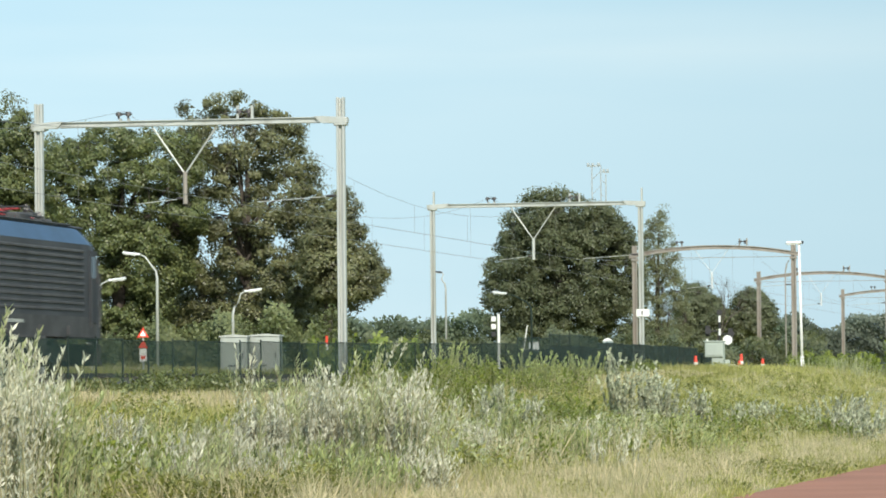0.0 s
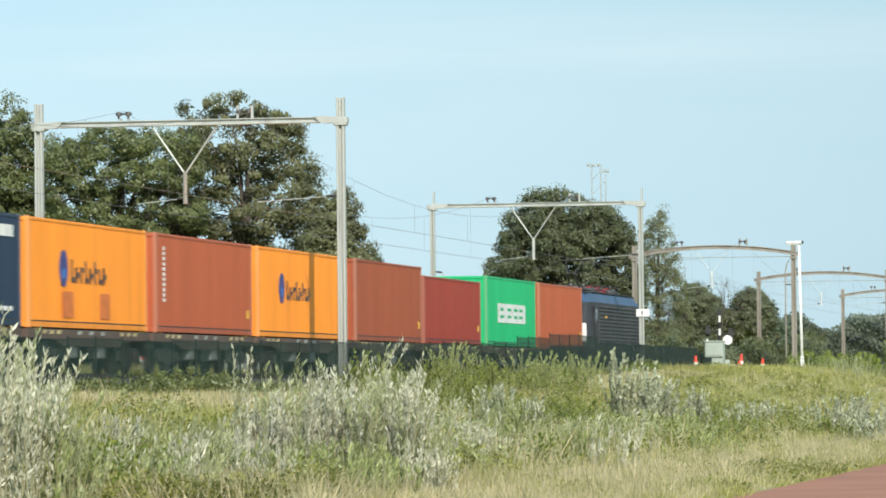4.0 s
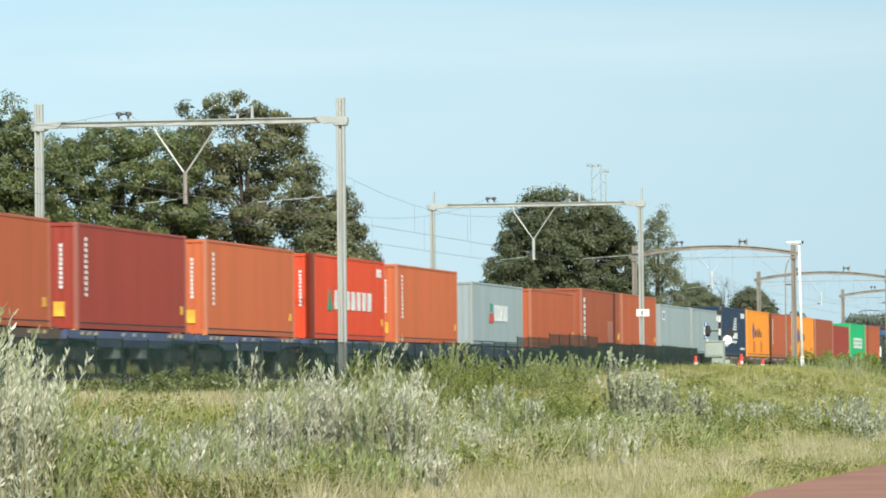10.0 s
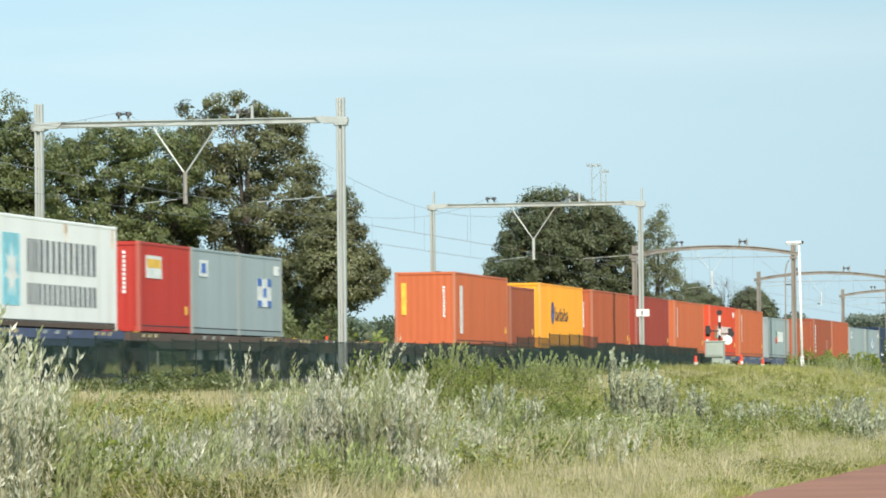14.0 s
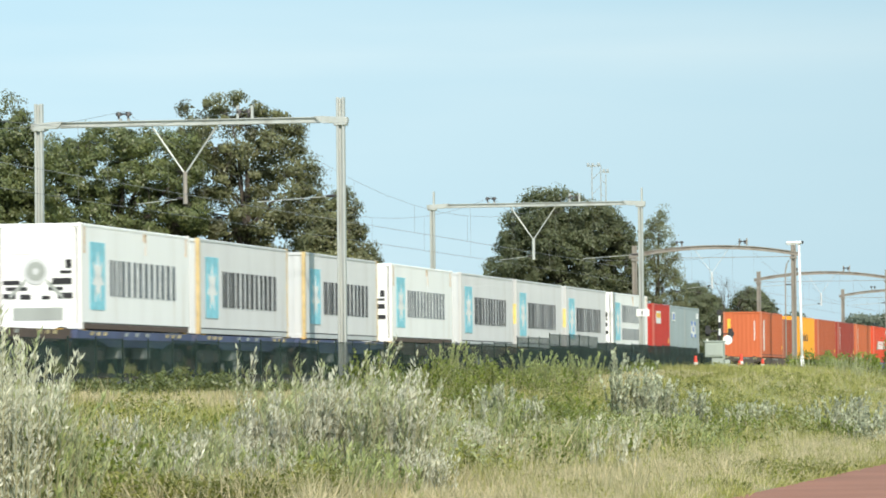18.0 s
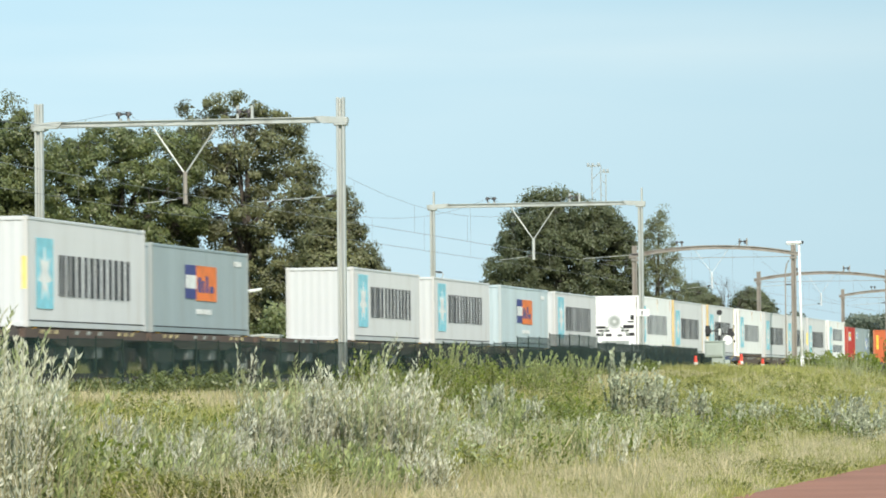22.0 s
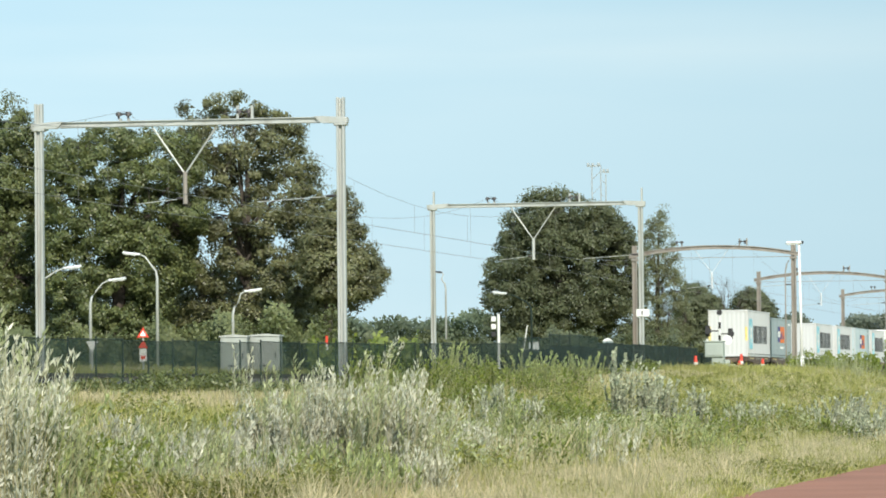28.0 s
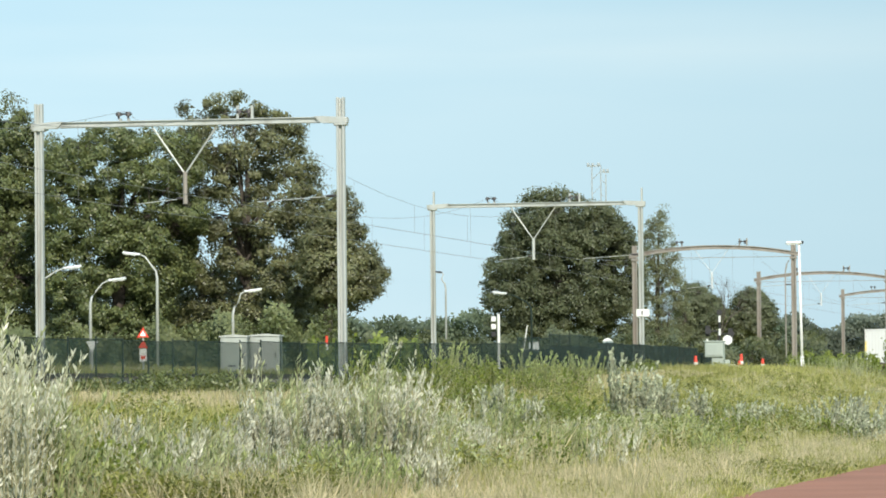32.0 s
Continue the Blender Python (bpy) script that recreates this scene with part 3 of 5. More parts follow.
    for k, c in enumerate((WHITE, SIGNAL_RED, WHITE, WHITE, SIGNAL_RED)):
        part("band", Shape().box(-0.05, 0.05, -0.03, 0.03, k * 0.38, k * 0.38 + 0.38), c, marker)


crossing_gear()


def tower():
    x, y = view_spot(31.0, 880)
    ob = thing("lattice_tower", pose(x, y, 1.5), "far pale lattice mast with floodlight frames", "tower")
    # the haze over the far tower is put into its steel colour
    steel = paint("hazy_steel", (0.36, 0.40, 0.42), 0.7)
    for dx, h in ((-1.2, 44.0), (0.6, 43.4), (1.6, 42.0)):
        part("leg", Shape().tube([(dx, 0, 0), (dx, 0, h)], 0.13, 5), steel, ob)
    for k in range(14):
        part("brace", Shape().tube([(-1.2, 0, 2 + k * 3.0), (0.6, 0, 5 + k * 2.9)], 0.06, 4), steel, ob)
        part("brace", Shape().tube([(0.6, 0, 2 + k * 3.0), (1.6, 0, 4.4 + k * 2.75)], 0.06, 4), steel, ob)
    for dx, h in ((-1.9, 43.6), (-1.0, 43.6), (0.2, 43.6), (1.2, 42.3), (2.0, 42.3)):
        part("floodlight", Shape().box(dx - 0.25, dx + 0.25, -0.35, 0.0, h + 0.2, h + 0.75, 0.05), steel, ob)
    part("frame", Shape().box(-2.2, 0.7, -0.2, 0.2, 43.6, 43.85), steel, ob)
    part("frame", Shape().box(0.9, 2.2, -0.2, 0.2, 42.3, 42.55), steel, ob)


tower()


# ---- trees ----
def tree(name, right, ahead, outline, boughs, leaf, spread, material, label, trunk=0.35, seed=1, fork=0.45, fine=30, loose=0.3):
    """outline: (height, reach to one side, reach to the other) in metres from the foot; leafy boughs on limbs fill it."""
    rng = np.random.default_rng(seed)
    x, y = view_spot(right, ahead)
    ob = thing(name, pose(x, y, gz(x, y) - 0.05, 0, 0, 10.586), label, "tree", "trees")
    hs, ls, rs = (np.array(c) for c in zip(*outline))
    low, top = hs[0], hs[-1]
    f = low + (top - low) * fork
    wood_shape = Shape()
    mid = (float(np.interp(f, hs, ls)) + float(np.interp(f, hs, rs))) / 2
    wood_shape.tube([(0, 0, -0.3), (0.05, 0, 0.4), (mid * 0.2, 0.05, f * 0.6), (mid * 0.6, 0, f), (mid, 0, f + (top - f) * 0.6)], [trunk * 1.5, trunk, trunk * 0.85, trunk * 0.65, trunk * 0.2], 9)
    limbs = []
    for k in range(18):
        h = low + (top - low) * rng.uniform(0.12, 0.88)
        l, r = float(np.interp(h, hs, ls)), float(np.interp(h, hs, rs))
        end = Vector((l + (r - l) * (0.12 + 0.76 * ((k * 7) % 18 + 0.5) / 18), rng.normal() * 0.8, h))
        limbs.append(end)
        wood_shape.tube([(mid * 0.3, 0, min(f * rng.uniform(0.6, 0.95), h)), (end.x * 0.45 + mid * 0.2, end.y * 0.5, (f + h) * 0.5), end], [trunk * 0.45, trunk * 0.28, trunk * 0.12], 6)
    bases, outs = [], []
    wide = rs - ls
    tries = rng.choice(len(hs) * 8, size=boughs * 2, p=(lambda w: w / w.sum())(np.interp(np.linspace(low, top, len(hs) * 8), hs, wide)))
    count = 0
    for q in tries:
        h = low + (top - low) * (q + rng.uniform()) / (len(hs) * 8)
        l, r = float(np.interp(h, hs, ls)), float(np.interp(h, hs, rs))
        inset = min(spread * 0.5, (r - l) * 0.3)
        a = rng.uniform(-1, 1)
        deep = min(2.8, (r - l) * 0.42) * math.sqrt(1 - 0.9 * a * a)
        c = np.array([(l + r) / 2 + a * ((r - l) / 2 - inset), deep * (-1 + 2 * rng.uniform() ** 1.3), h - spread * 0.3])
        if count >= boughs:
            break
        count += 1
        size = spread * rng.uniform(0.45, 1.5)
        start = min(limbs, key=lambda e: (e - Vector(c.tolist())).length)
        if (start - Vector(c.tolist())).length < 2.2:
            wood_shape.tube([start, start.lerp(Vector(c.tolist()), 0.5) + Vector((0, 0, 0.15)), Vector(c.tolist())], [trunk * 0.1, trunk * 0.07, trunk * 0.03], 4, False)
        outward = np.array([c[0] - (l + r) / 2, c[1] - 0.3, 0.9])
        outward = outward / np.linalg.norm(outward)
        # a bough is a dome of leaf clumps, and each clump a small dome of leaves that face away from its middle
        for _ in range(int(rng.integers(9, 15))):
            d = unit((rng.normal(size=3) + outward * 0.7).reshape(1, 3))[0]
            o = d * np.array([0.72, 0.65, 0.52]) * size * rng.uniform(0.4, 1.05) * (1 + 0.4 * loose)
            n = int(fine * rng.uniform(0.5, 1.5))
            e = unit(rng.normal(size=(n, 3)) + np.array([0, 0, 0.3]))
            v = e * np.array([0.34, 0.34, 0.25]) * size * rng.uniform(0.5, 1.15, (n, 1)) * (1 + 0.6 * loose)
            bases.append(c + o + v)
            outs.append(unit(e * 0.75 + d * 0.5 + outward * 0.25 + rng.normal(size=(n, 3)) * loose))
    base, out = np.concatenate(bases), np.concatenate(outs)
    n = len(base)
    along = unit(np.cross(out, rng.normal(size=(n, 3))))
    side = np.cross(out, along)
    length = rng.uniform(0.6, 1.4, n) * leaf
    part("crown", kites("crown", base, along, side, length, length * rng.uniform(0.55, 0.9, n), material, 0.12), material, ob)
    part("trunk", wood_shape, BARK, ob, smooth=True)
    return ob


OAK = "tall dark green oak with an uneven crown beyond the road"
tree("oak_tree", -24.6, 250, [(3.0, -2.4, 2.1), (4.6, -3.3, 2.9), (6.8, -3.7, 3.2), (9.0, -4.0, 3.1), (11.3, -3.7, 2.7), (13.5, -3.9, 2.8), (14.8, -3.6, 2.0), (15.6, -3.0, 1.2), (16.2, -1.4, 0.4)],
     300, 0.14, 0.85, OAK_LEAF, OAK, 0.35, 3, 0.45, 32)
tree("oak_tree", -17.9, 243, [(2.8, -3.6, 3.3), (3.8, -3.9, 3.3), (5.1, -3.9, 3.3), (6.2, -4.0, 3.8), (8.1, -4.3, 4.9), (9.9, -4.5, 5.2), (11.8, -4.4, 5.0), (13.4, -4.0, 4.5), (13.9, -2.9, 3.5), (14.2, -1.4, -0.4)],
     400, 0.14, 0.85, OAK_LEAF, OAK, 0.42, 5, 0.45, 32)
tree("oak_tree", -10.9, 246, [(3.3, -4.2, 3.8), (4.3, -4.2, 4.6), (5.6, -4.2, 5.0), (7.2, -4.3, 5.0), (8.7, -4.8, 4.9), (10.3, -4.7, 4.8), (11.3, -4.4, 4.2), (12.4, -4.2, 3.9), (13.6, -3.9, 3.6), (14.6, -4.2, 2.8), (15.2, -4.0, 2.7), (15.7, -3.8, 1.3), (16.0, -2.8, -0.1)],
     350, 0.135, 0.82, OAK_BROWN, "tall oak with an open browned crown and bare inner limbs", 0.3, 8, 0.45, 30)
tree("oak_tree", -6.4, 240, [(4.1, -0.2, 1.4), (4.5, -0.6, 2.1), (4.9, -1.1, 2.8), (5.2, -1.2, 3.1), (6.2, -1.4, 3.3), (6.8, -1.4, 2.8), (7.6, -1.2, 2.2), (8.5, -0.8, 2.0), (9.6, -0.1, 1.7), (10.2, 0.7, 1.4)],
     170, 0.135, 0.72, OAK_BROWN, "spreading browned oak with drooping lower boughs", 0.3, 11, 0.45, 34)
tree("lime_tree", 8.4, 322, [(3.5, -4.9, 6.5), (4.9, -5.1, 6.5), (6.2, -5.8, 6.5), (7.2, -5.8, 6.3), (8.3, -5.6, 6.0), (9.7, -4.4, 5.8), (11.1, -4.2, 5.3), (12.1, -3.6, 4.3), (12.8, -2.8, 3.2), (13.3, -2.5, 2.1), (13.7, -1.5, 0.1)],
     640, 0.15, 0.78, LIME_LEAF, "dense dark green rounded tree beside the tracks", 0.4, 14, 0.45, 26, 0.65)
tree("birch_tree", 15.9, 330, [(2.9, -1.3, 2.6), (4.1, -1.5, 2.8), (5.8, -1.5, 2.5), (7.9, -1.4, 1.9), (9.8, -1.3, 1.9), (11.0, -1.0, 1.4), (11.9, -0.7, 0.9), (12.9, -0.2, 0.7)],
     340, 0.09, 0.34, BIRCH_LEAF, "pale feathery birch beside a dense tree", 0.16, 17, 0.6, 10, 1.5)
tree("bushy_tree", 20.7, 378, [(3.5, -1.2, 3.9), (5.5, -1.0, 3.7), (6.9, -0.7, 3.1), (7.8, -0.3, 2.0), (8.2, 0.2, 0.8)],
     150, 0.16, 0.75, LIME_LEAF, "broad bushy tree by the level crossing", 0.2, 19)
tree("bushy_tree", 26.4, 380, [(3.3, -2.6, 2.6), (5.0, -2.5, 2.3), (6.4, -2.1, 1.9), (7.3, -1.1, 1.4), (7.8, -0.2, 0.4)],
     170, 0.16, 0.75, LIME_LEAF, "broad bushy tree by the level crossing", 0.2, 20)


def bare_tree(right, ahead, high, seed):
    rng = np.random.default_rng(seed)
    x, y = view_spot(right, ahead)
    ob = thing("bare_tree", pose(x, y, gz(x, y)), "nearly bare grey tree behind a bushy one", "tree", "trees")
    s = Shape()

    def grow(p, d, length, r, depth):
        q = p + d * length
        s.tube([p, p + d * length * 0.5 + Vector(rng.normal(size=3) * length * 0.04), q], [r, r * 0.8, r * 0.55], 5)
        if depth:
            for _ in range(3):
                grow(q, (d + Vector(rng.normal(size=3)) * 0.5 + Vector((0, 0, 0.12))).normalized(), length * 0.7, r * 0.5, depth - 1)
    grow(Vector((0, 0, 0)), Vector((0, 0, 1)), high * 0.42, 0.14, 4)
    part("trunk", s, BARK, ob)


bare_tree(23.0, 372, 7.6, 4)


def wood(name, right0, right1, ahead, low, high, n, leaf, seed, label, material=FAR_LEAF, depth=12.0, lumps=9):
    """A strip of far trees or bushes with an uneven top."""
    rng = np.random.default_rng(seed)
    r = rng.uniform(right0, right1, n)
    k = np.linspace(right0, right1, lumps * 3)
    tops = rng.uniform(low, high, len(k))
    top = np.interp(r, k, tops)
    d = ahead + rng.uniform(0, depth, n)
    a = radians(10.586)
    x, y = r * math.cos(a) - d * math.sin(a), r * math.sin(a) + d * math.cos(a)
    z = ground_z(x, y) + top * rng.uniform(0, 1, n) ** 0.72 + rng.normal(size=n) * leaf * 0.6
    base = np.stack([x, y, z], 1)
    lump = np.stack([np.sin(r * 1.7 / leaf * 0.3), np.cos(r * 1.1 / leaf * 0.3 + z * 2), 0.6 + np.sin(z * 1.3 / leaf * 0.4 + r)], 1)
    out = unit(lump + rng.normal(size=(n, 3)) * 0.6 - np.array([0, 0.6, 0]))
    along = unit(np.cross(out, rng.normal(size=(n, 3))))
    side = np.cross(out, along)
    length = rng.uniform(0.6, 1.4, n) * leaf
    tagged(part(name, kites(name, base, along, side, length, length * 0.75, material, 0.15), material), label, "trees", kind="stuff")


wood("far_woods", -60, 12, 520, 7.0, 9.2, 60000, 0.42, 21, "far line of green trees behind the road", lumps=14)
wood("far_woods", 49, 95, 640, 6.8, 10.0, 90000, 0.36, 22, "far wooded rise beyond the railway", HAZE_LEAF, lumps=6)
wood("far_woods", 12, 45, 560, 5.0, 8.0, 30000, 0.42, 23, "far line of green trees beyond the crossing", lumps=6)
wood("hedge", -30, -5, 236, 2.2, 4.2, 26000, 0.2, 24, "rough green hedge below the oaks", HEDGE_LEAF, 8.0, 10)
wood("hedge", -6, 16, 300, 1.6, 3.6, 20000, 0.22, 25, "rough green hedge below a dense tree", LIME_LEAF, 8.0, 8)
wood("hedge", 8, 30, 345, 2.0, 4.0, 18000, 0.22, 26, "dark undergrowth by the level crossing", LIME_LEAF, 8.0, 8)
wood("undergrowth", -30, -6.5, 254, 4.6, 8.2, 44000, 0.24, 28, "dark undergrowth behind the oaks", LIME_LEAF, 8.0, 9)
wood("bushes", 20.5, 26.0, 262, 0.7, 1.5, 4000, 0.14, 29, "light green bushes beside the crossing", BRAMBLE_LEAF, 4.0, 6)
wood("bushes", 25.6, 28.5, 255, 1.9, 3.0, 3500, 0.14, 30, "tall light green bushes beside the crossing", BRAMBLE_LEAF, 3.0, 4)
wood("bushes", -5.4, -1.0, 175, 0.8, 1.9, 2500, 0.2, 27, "green bushes behind the fence", BRAMBLE_LEAF, 4.0, 5)


# ---- plants ----
def shrub(right, ahead, wide, high, stems, leaf, material, label, seed, name="willow_shrub", lean=0.18, slim=0.2, gap=0.030, loose=1.0):
    """Upright stems with leaves set along them, blown a little to one side; slim: how wide a leaf is to its length."""
    rng = np.random.default_rng(seed)
    x, y = view_spot(right, ahead)
    ob = thing(name, pose(x, y, gz(x, y) - 0.03, 0, 0, 10.586), label, "shrub", "shrubs")
    s, bases, alongs = Shape(), [], []
    for k in range(stems):
        bx, by = rng.normal() * wide * 0.42, rng.normal() * wide * 0.3
        h = high * rng.uniform(0.8 if stems < 6 else 0.45, 1.0) ** 0.8 * (1 - 0.25 * min(1, abs(bx) / wide))
        lx, ly = rng.normal() * lean + bx * 0.12 + 0.05, rng.normal() * lean
        pts = [Vector((bx + lx * h * t * t, by + ly * h * t * t, h * t)) for t in (0, 0.35, 0.7, 1)]
        s.tube(pts, [0.009, 0.007, 0.005, 0.002], 4, False)
        n = int(h / gap * (1.5 if loose < 1.2 else 1.0))
        t = rng.uniform(0.06, 1, n) ** 0.82
        p = np.stack([bx + lx * h * t * t, by + ly * h * t * t, h * t], 1) + rng.normal(size=(n, 3)) * 0.012 * loose
        w = rng.uniform(0, math.tau, n)
        up = rng.normal(size=n) * 0.45 * loose + (0.5 if loose > 1.2 else 1.35) + t * 0.8
        bases.append(p)
        alongs.append(unit(np.stack([np.cos(w) + 0.35, np.sin(w), up], 1)))
    base, along = np.concatenate(bases), np.concatenate(alongs)
    n = len(base)
    side = unit(np.cross(along, rng.normal(size=(n, 3)) + np.array([0, 0, 0.6])))
    length = rng.uniform(0.45, 1.35, n) * leaf
    tagged(part("foliage", kites("foliage", base, along, side, length, length * slim * rng.uniform(0.75, 1.3, n), material, 0.1), material, ob), kind="stuff")
    tagged(part("stalk", s, STEM, ob), kind="stuff")
    return ob


SWAYING = []
WILLOW = "pale green willow shrub with slender upright leaves"
SILVER = "silvery grey-green shrub with slender leaves"
FRESH = "fresh green willow shrub among paler growth"
BRAMBLE = "leafy green bramble bush among the weeds"
POPLAR = "low silvery poplar shrub in the meadow"


def thicket(n, u0, u1, a0, a1, h0, h1, wide, stems, kinds, seed, sway=True):
    """Shrubs over a wedge of the view: u is metres to the side for each metre ahead; h0 and h1 the heights at its two sides."""
    rng = np.random.default_rng(seed)
    for k in range(n):
        ahead = rng.uniform(a0, a1)
        share = (k + rng.uniform(0.1, 0.9)) / n
        right = ahead * (u0 + (u1 - u0) * share)
        kind = kinds[int(rng.integers(len(kinds)))]
        name, material, label, leaf, slim = {
            "willow": ("willow_shrub", WILLOW_LEAF, WILLOW, 0.094, 0.2), "silver": ("silver_willow", SILVER_LEAF, SILVER, 0.088, 0.23),
            "fresh": ("willow_shrub", FRESH_LEAF, FRESH, 0.10, 0.24),
            "bramble": ("bramble_bush", BRAMBLE_LEAF, BRAMBLE, 0.08, 0.6), "poplar": ("poplar_shrub", POPLAR_LEAF, POPLAR, 0.09, 0.5)}[kind]
        high = (h0 + (h1 - h0) * share) * rng.uniform(0.78, 1.04) * (0.8 if kind == "bramble" else 1.0)
        ob = shrub(right, ahead, wide * rng.uniform(0.7, 1.3), high, max(3, int(stems * rng.uniform(0.7, 1.3))), leaf, material, label, seed * 1000 + k, name, 0.2 if kind in ("bramble", "fresh") else 0.13, slim, 0.029, 1.4 if kind == "bramble" else 1.0)
        if sway:
            SWAYING.append(ob)


# by the path: tall willows at one side, then low growth with a view to the bleached strip, then silvery stands
thicket(11, -0.113, -0.0925, 46, 52, 2.75, 1.95, 0.28, 17, ["willow", "willow", "silver"], 1)
thicket(8, -0.096, -0.082, 46, 51, 1.85, 1.25, 0.25, 18, ["willow", "fresh", "willow"], 13)
thicket(14, -0.108, -0.087, 46, 50, 2.95, 1.8, 0.14, 3, ["silver", "willow"], 17)
thicket(8, -0.112, -0.08, 50, 57, 1.6, 1.25, 0.6, 26, ["willow", "bramble", "fresh", "silver"], 2)
thicket(10, -0.079, -0.047, 55, 63, 1.15, 1.15, 0.5, 26, ["bramble", "fresh", "fresh", "willow", "silver"], 3)
thicket(9, -0.088, -0.052, 52, 56, 0.8, 0.75, 0.4, 22, ["willow", "silver", "fresh"], 23)
thicket(18, -0.047, -0.006, 58, 62, 2.2, 2.1, 0.2, 3, ["silver", "silver", "willow"], 14)
thicket(6, -0.05, -0.033, 58, 62, 1.3, 1.6, 0.45, 26, ["silver", "silver", "silver"], 18)
thicket(13, -0.036, -0.004, 59, 64, 1.9, 1.7, 0.45, 28, ["silver", "silver", "silver", "willow"], 4)
thicket(9, -0.058, 0.0, 56, 60, 0.95, 0.85, 0.55, 26, ["silver", "fresh", "bramble"], 5)
thicket(12, -0.082, -0.012, 55, 59, 0.95, 0.75, 0.5, 24, ["bramble", "bramble", "fresh"], 16)
thicket(7, -0.022, 0.008, 120, 131, 2.1, 2.0, 0.7, 26, ["bramble"], 20, False)
thicket(18, -0.002, 0.033, 138, 150, 1.6, 1.7, 0.7, 24, ["bramble", "bramble", "fresh"], 21, False)
thicket(18, -0.006, 0.045, 72, 96, 1.1, 0.85, 0.6, 20, ["bramble", "bramble", "fresh", "silver"], 6)
thicket(14, 0.0, 0.045, 74, 92, 1.2, 1.0, 0.15, 3, ["silver", "willow"], 19)
thicket(12, -0.02, 0.034, 104, 136, 1.15, 1.05, 0.9, 24, ["bramble", "bramble", "bramble", "willow"], 7, False)
thicket(16, 0.03, 0.068, 95, 124, 0.95, 0.8, 0.8, 22, ["bramble", "bramble", "fresh", "bramble"], 8)
thicket(9, 0.06, 0.083, 112, 138, 0.9, 0.9, 0.8, 24, ["bramble", "bramble", "fresh", "poplar"], 9)
thicket(10, 0.03, 0.062, 84, 104, 0.7, 0.6, 0.6, 20, ["bramble", "bramble", "fresh"], 24)
thicket(8, 0.086, 0.104, 106, 126, 0.85, 1.1, 0.6, 24, ["poplar", "bramble"], 22)
thicket(9, 0.0, 0.03, 100, 130, 1.3, 1.1, 0.8, 26, ["bramble", "bramble", "poplar"], 15, False)
thicket(9, -0.075, -0.04, 80, 100, 0.45, 0.45, 0.8, 22, ["bramble", "bramble", "willow"], 10, False)
thicket(12, -0.075, 0.035, 116, 150, 0.5, 0.6, 0.8, 22, ["bramble"], 11, False)
thicket(9, 0.078, 0.104, 215, 246, 1.0, 1.4, 1.3, 26, ["willow", "bramble"], 12, False)
for right, ahead, wide, high, stems in ((4.5, 117, 0.2, 2.5, 15), (4.8, 116, 0.32, 2.1, 18), (5.2, 116, 0.45, 1.75, 28), (5.9, 117, 0.5, 1.55, 30), (6.6, 116, 0.5, 1.35, 26), (5.5, 118, 0.4, 1.9, 26), (7.7, 119, 0.45, 0.9, 20), (10.7, 120, 0.6, 1.3, 34), (11.5, 122, 0.6, 1.2, 30), (12.0, 119, 0.5, 1.1, 28)):
    SWAYING.append(shrub(right, ahead, wide, high, stems, 0.095, POPLAR_LEAF, POPLAR, int(right * 91 + ahead), "poplar_shrub", 0.12, 0.5))


def field(name, x0, x1, y0, y1, n, high, blade, material, label, seed, patch=0.0, lean=0.35, tuft=0):
    """Upright blades scattered on the ground; patch: how far they gather in patches; tuft: so many blades stand together."""
    rng = np.random.default_rng(seed)
    m = n // tuft if tuft else n
    x, y = rng.uniform(x0, x1, m), y0 + (y1 - y0) * rng.uniform(0, 1, m) ** 1.35
    if patch:
        w = np.sin(x * 1.3 + 1.7 * np.sin(y * 0.21 + seed)) * np.sin(y * 0.37 + 1.3 * np.sin(x * 0.8)) + 0.5 * np.sin(x * 3.1 + y * 1.1)
        keep = w + rng.normal(size=m) * 0.35 > patch - 0.5
        x, y = x[keep], y[keep]
        m = len(x)
    dx, dy, tall = np.zeros(m), np.zeros(m), np.ones(m)
    if tuft:
        tall = np.repeat(rng.uniform(0.5, 1.2, m), tuft)
        x, y = np.repeat(x, tuft), np.repeat(y, tuft)
        dx, dy = rng.normal(size=len(x)), rng.normal(size=len(x))
        x, y = x + dx * 0.07, y + dy * 0.07
    n = len(x)
    base = np.stack([x, y, ground_z(x, y) - 0.02], 1)
    along = unit(np.stack([rng.normal(size=n) * lean + dx * 0.22, rng.normal(size=n) * lean + dy * 0.22, np.ones(n)], 1))
    w = rng.uniform(0, math.tau, n)
    side = unit(np.cross(along, np.stack([np.cos(w), np.sin(w), np.zeros(n)], 1)))
    length = high * rng.uniform(0.45, 1.15, n) * tall
    tagged(part(name, kites(name, base, along, side, length, blade * rng.uniform(0.6, 1.4, n), material), material), label, "grass", kind="stuff")


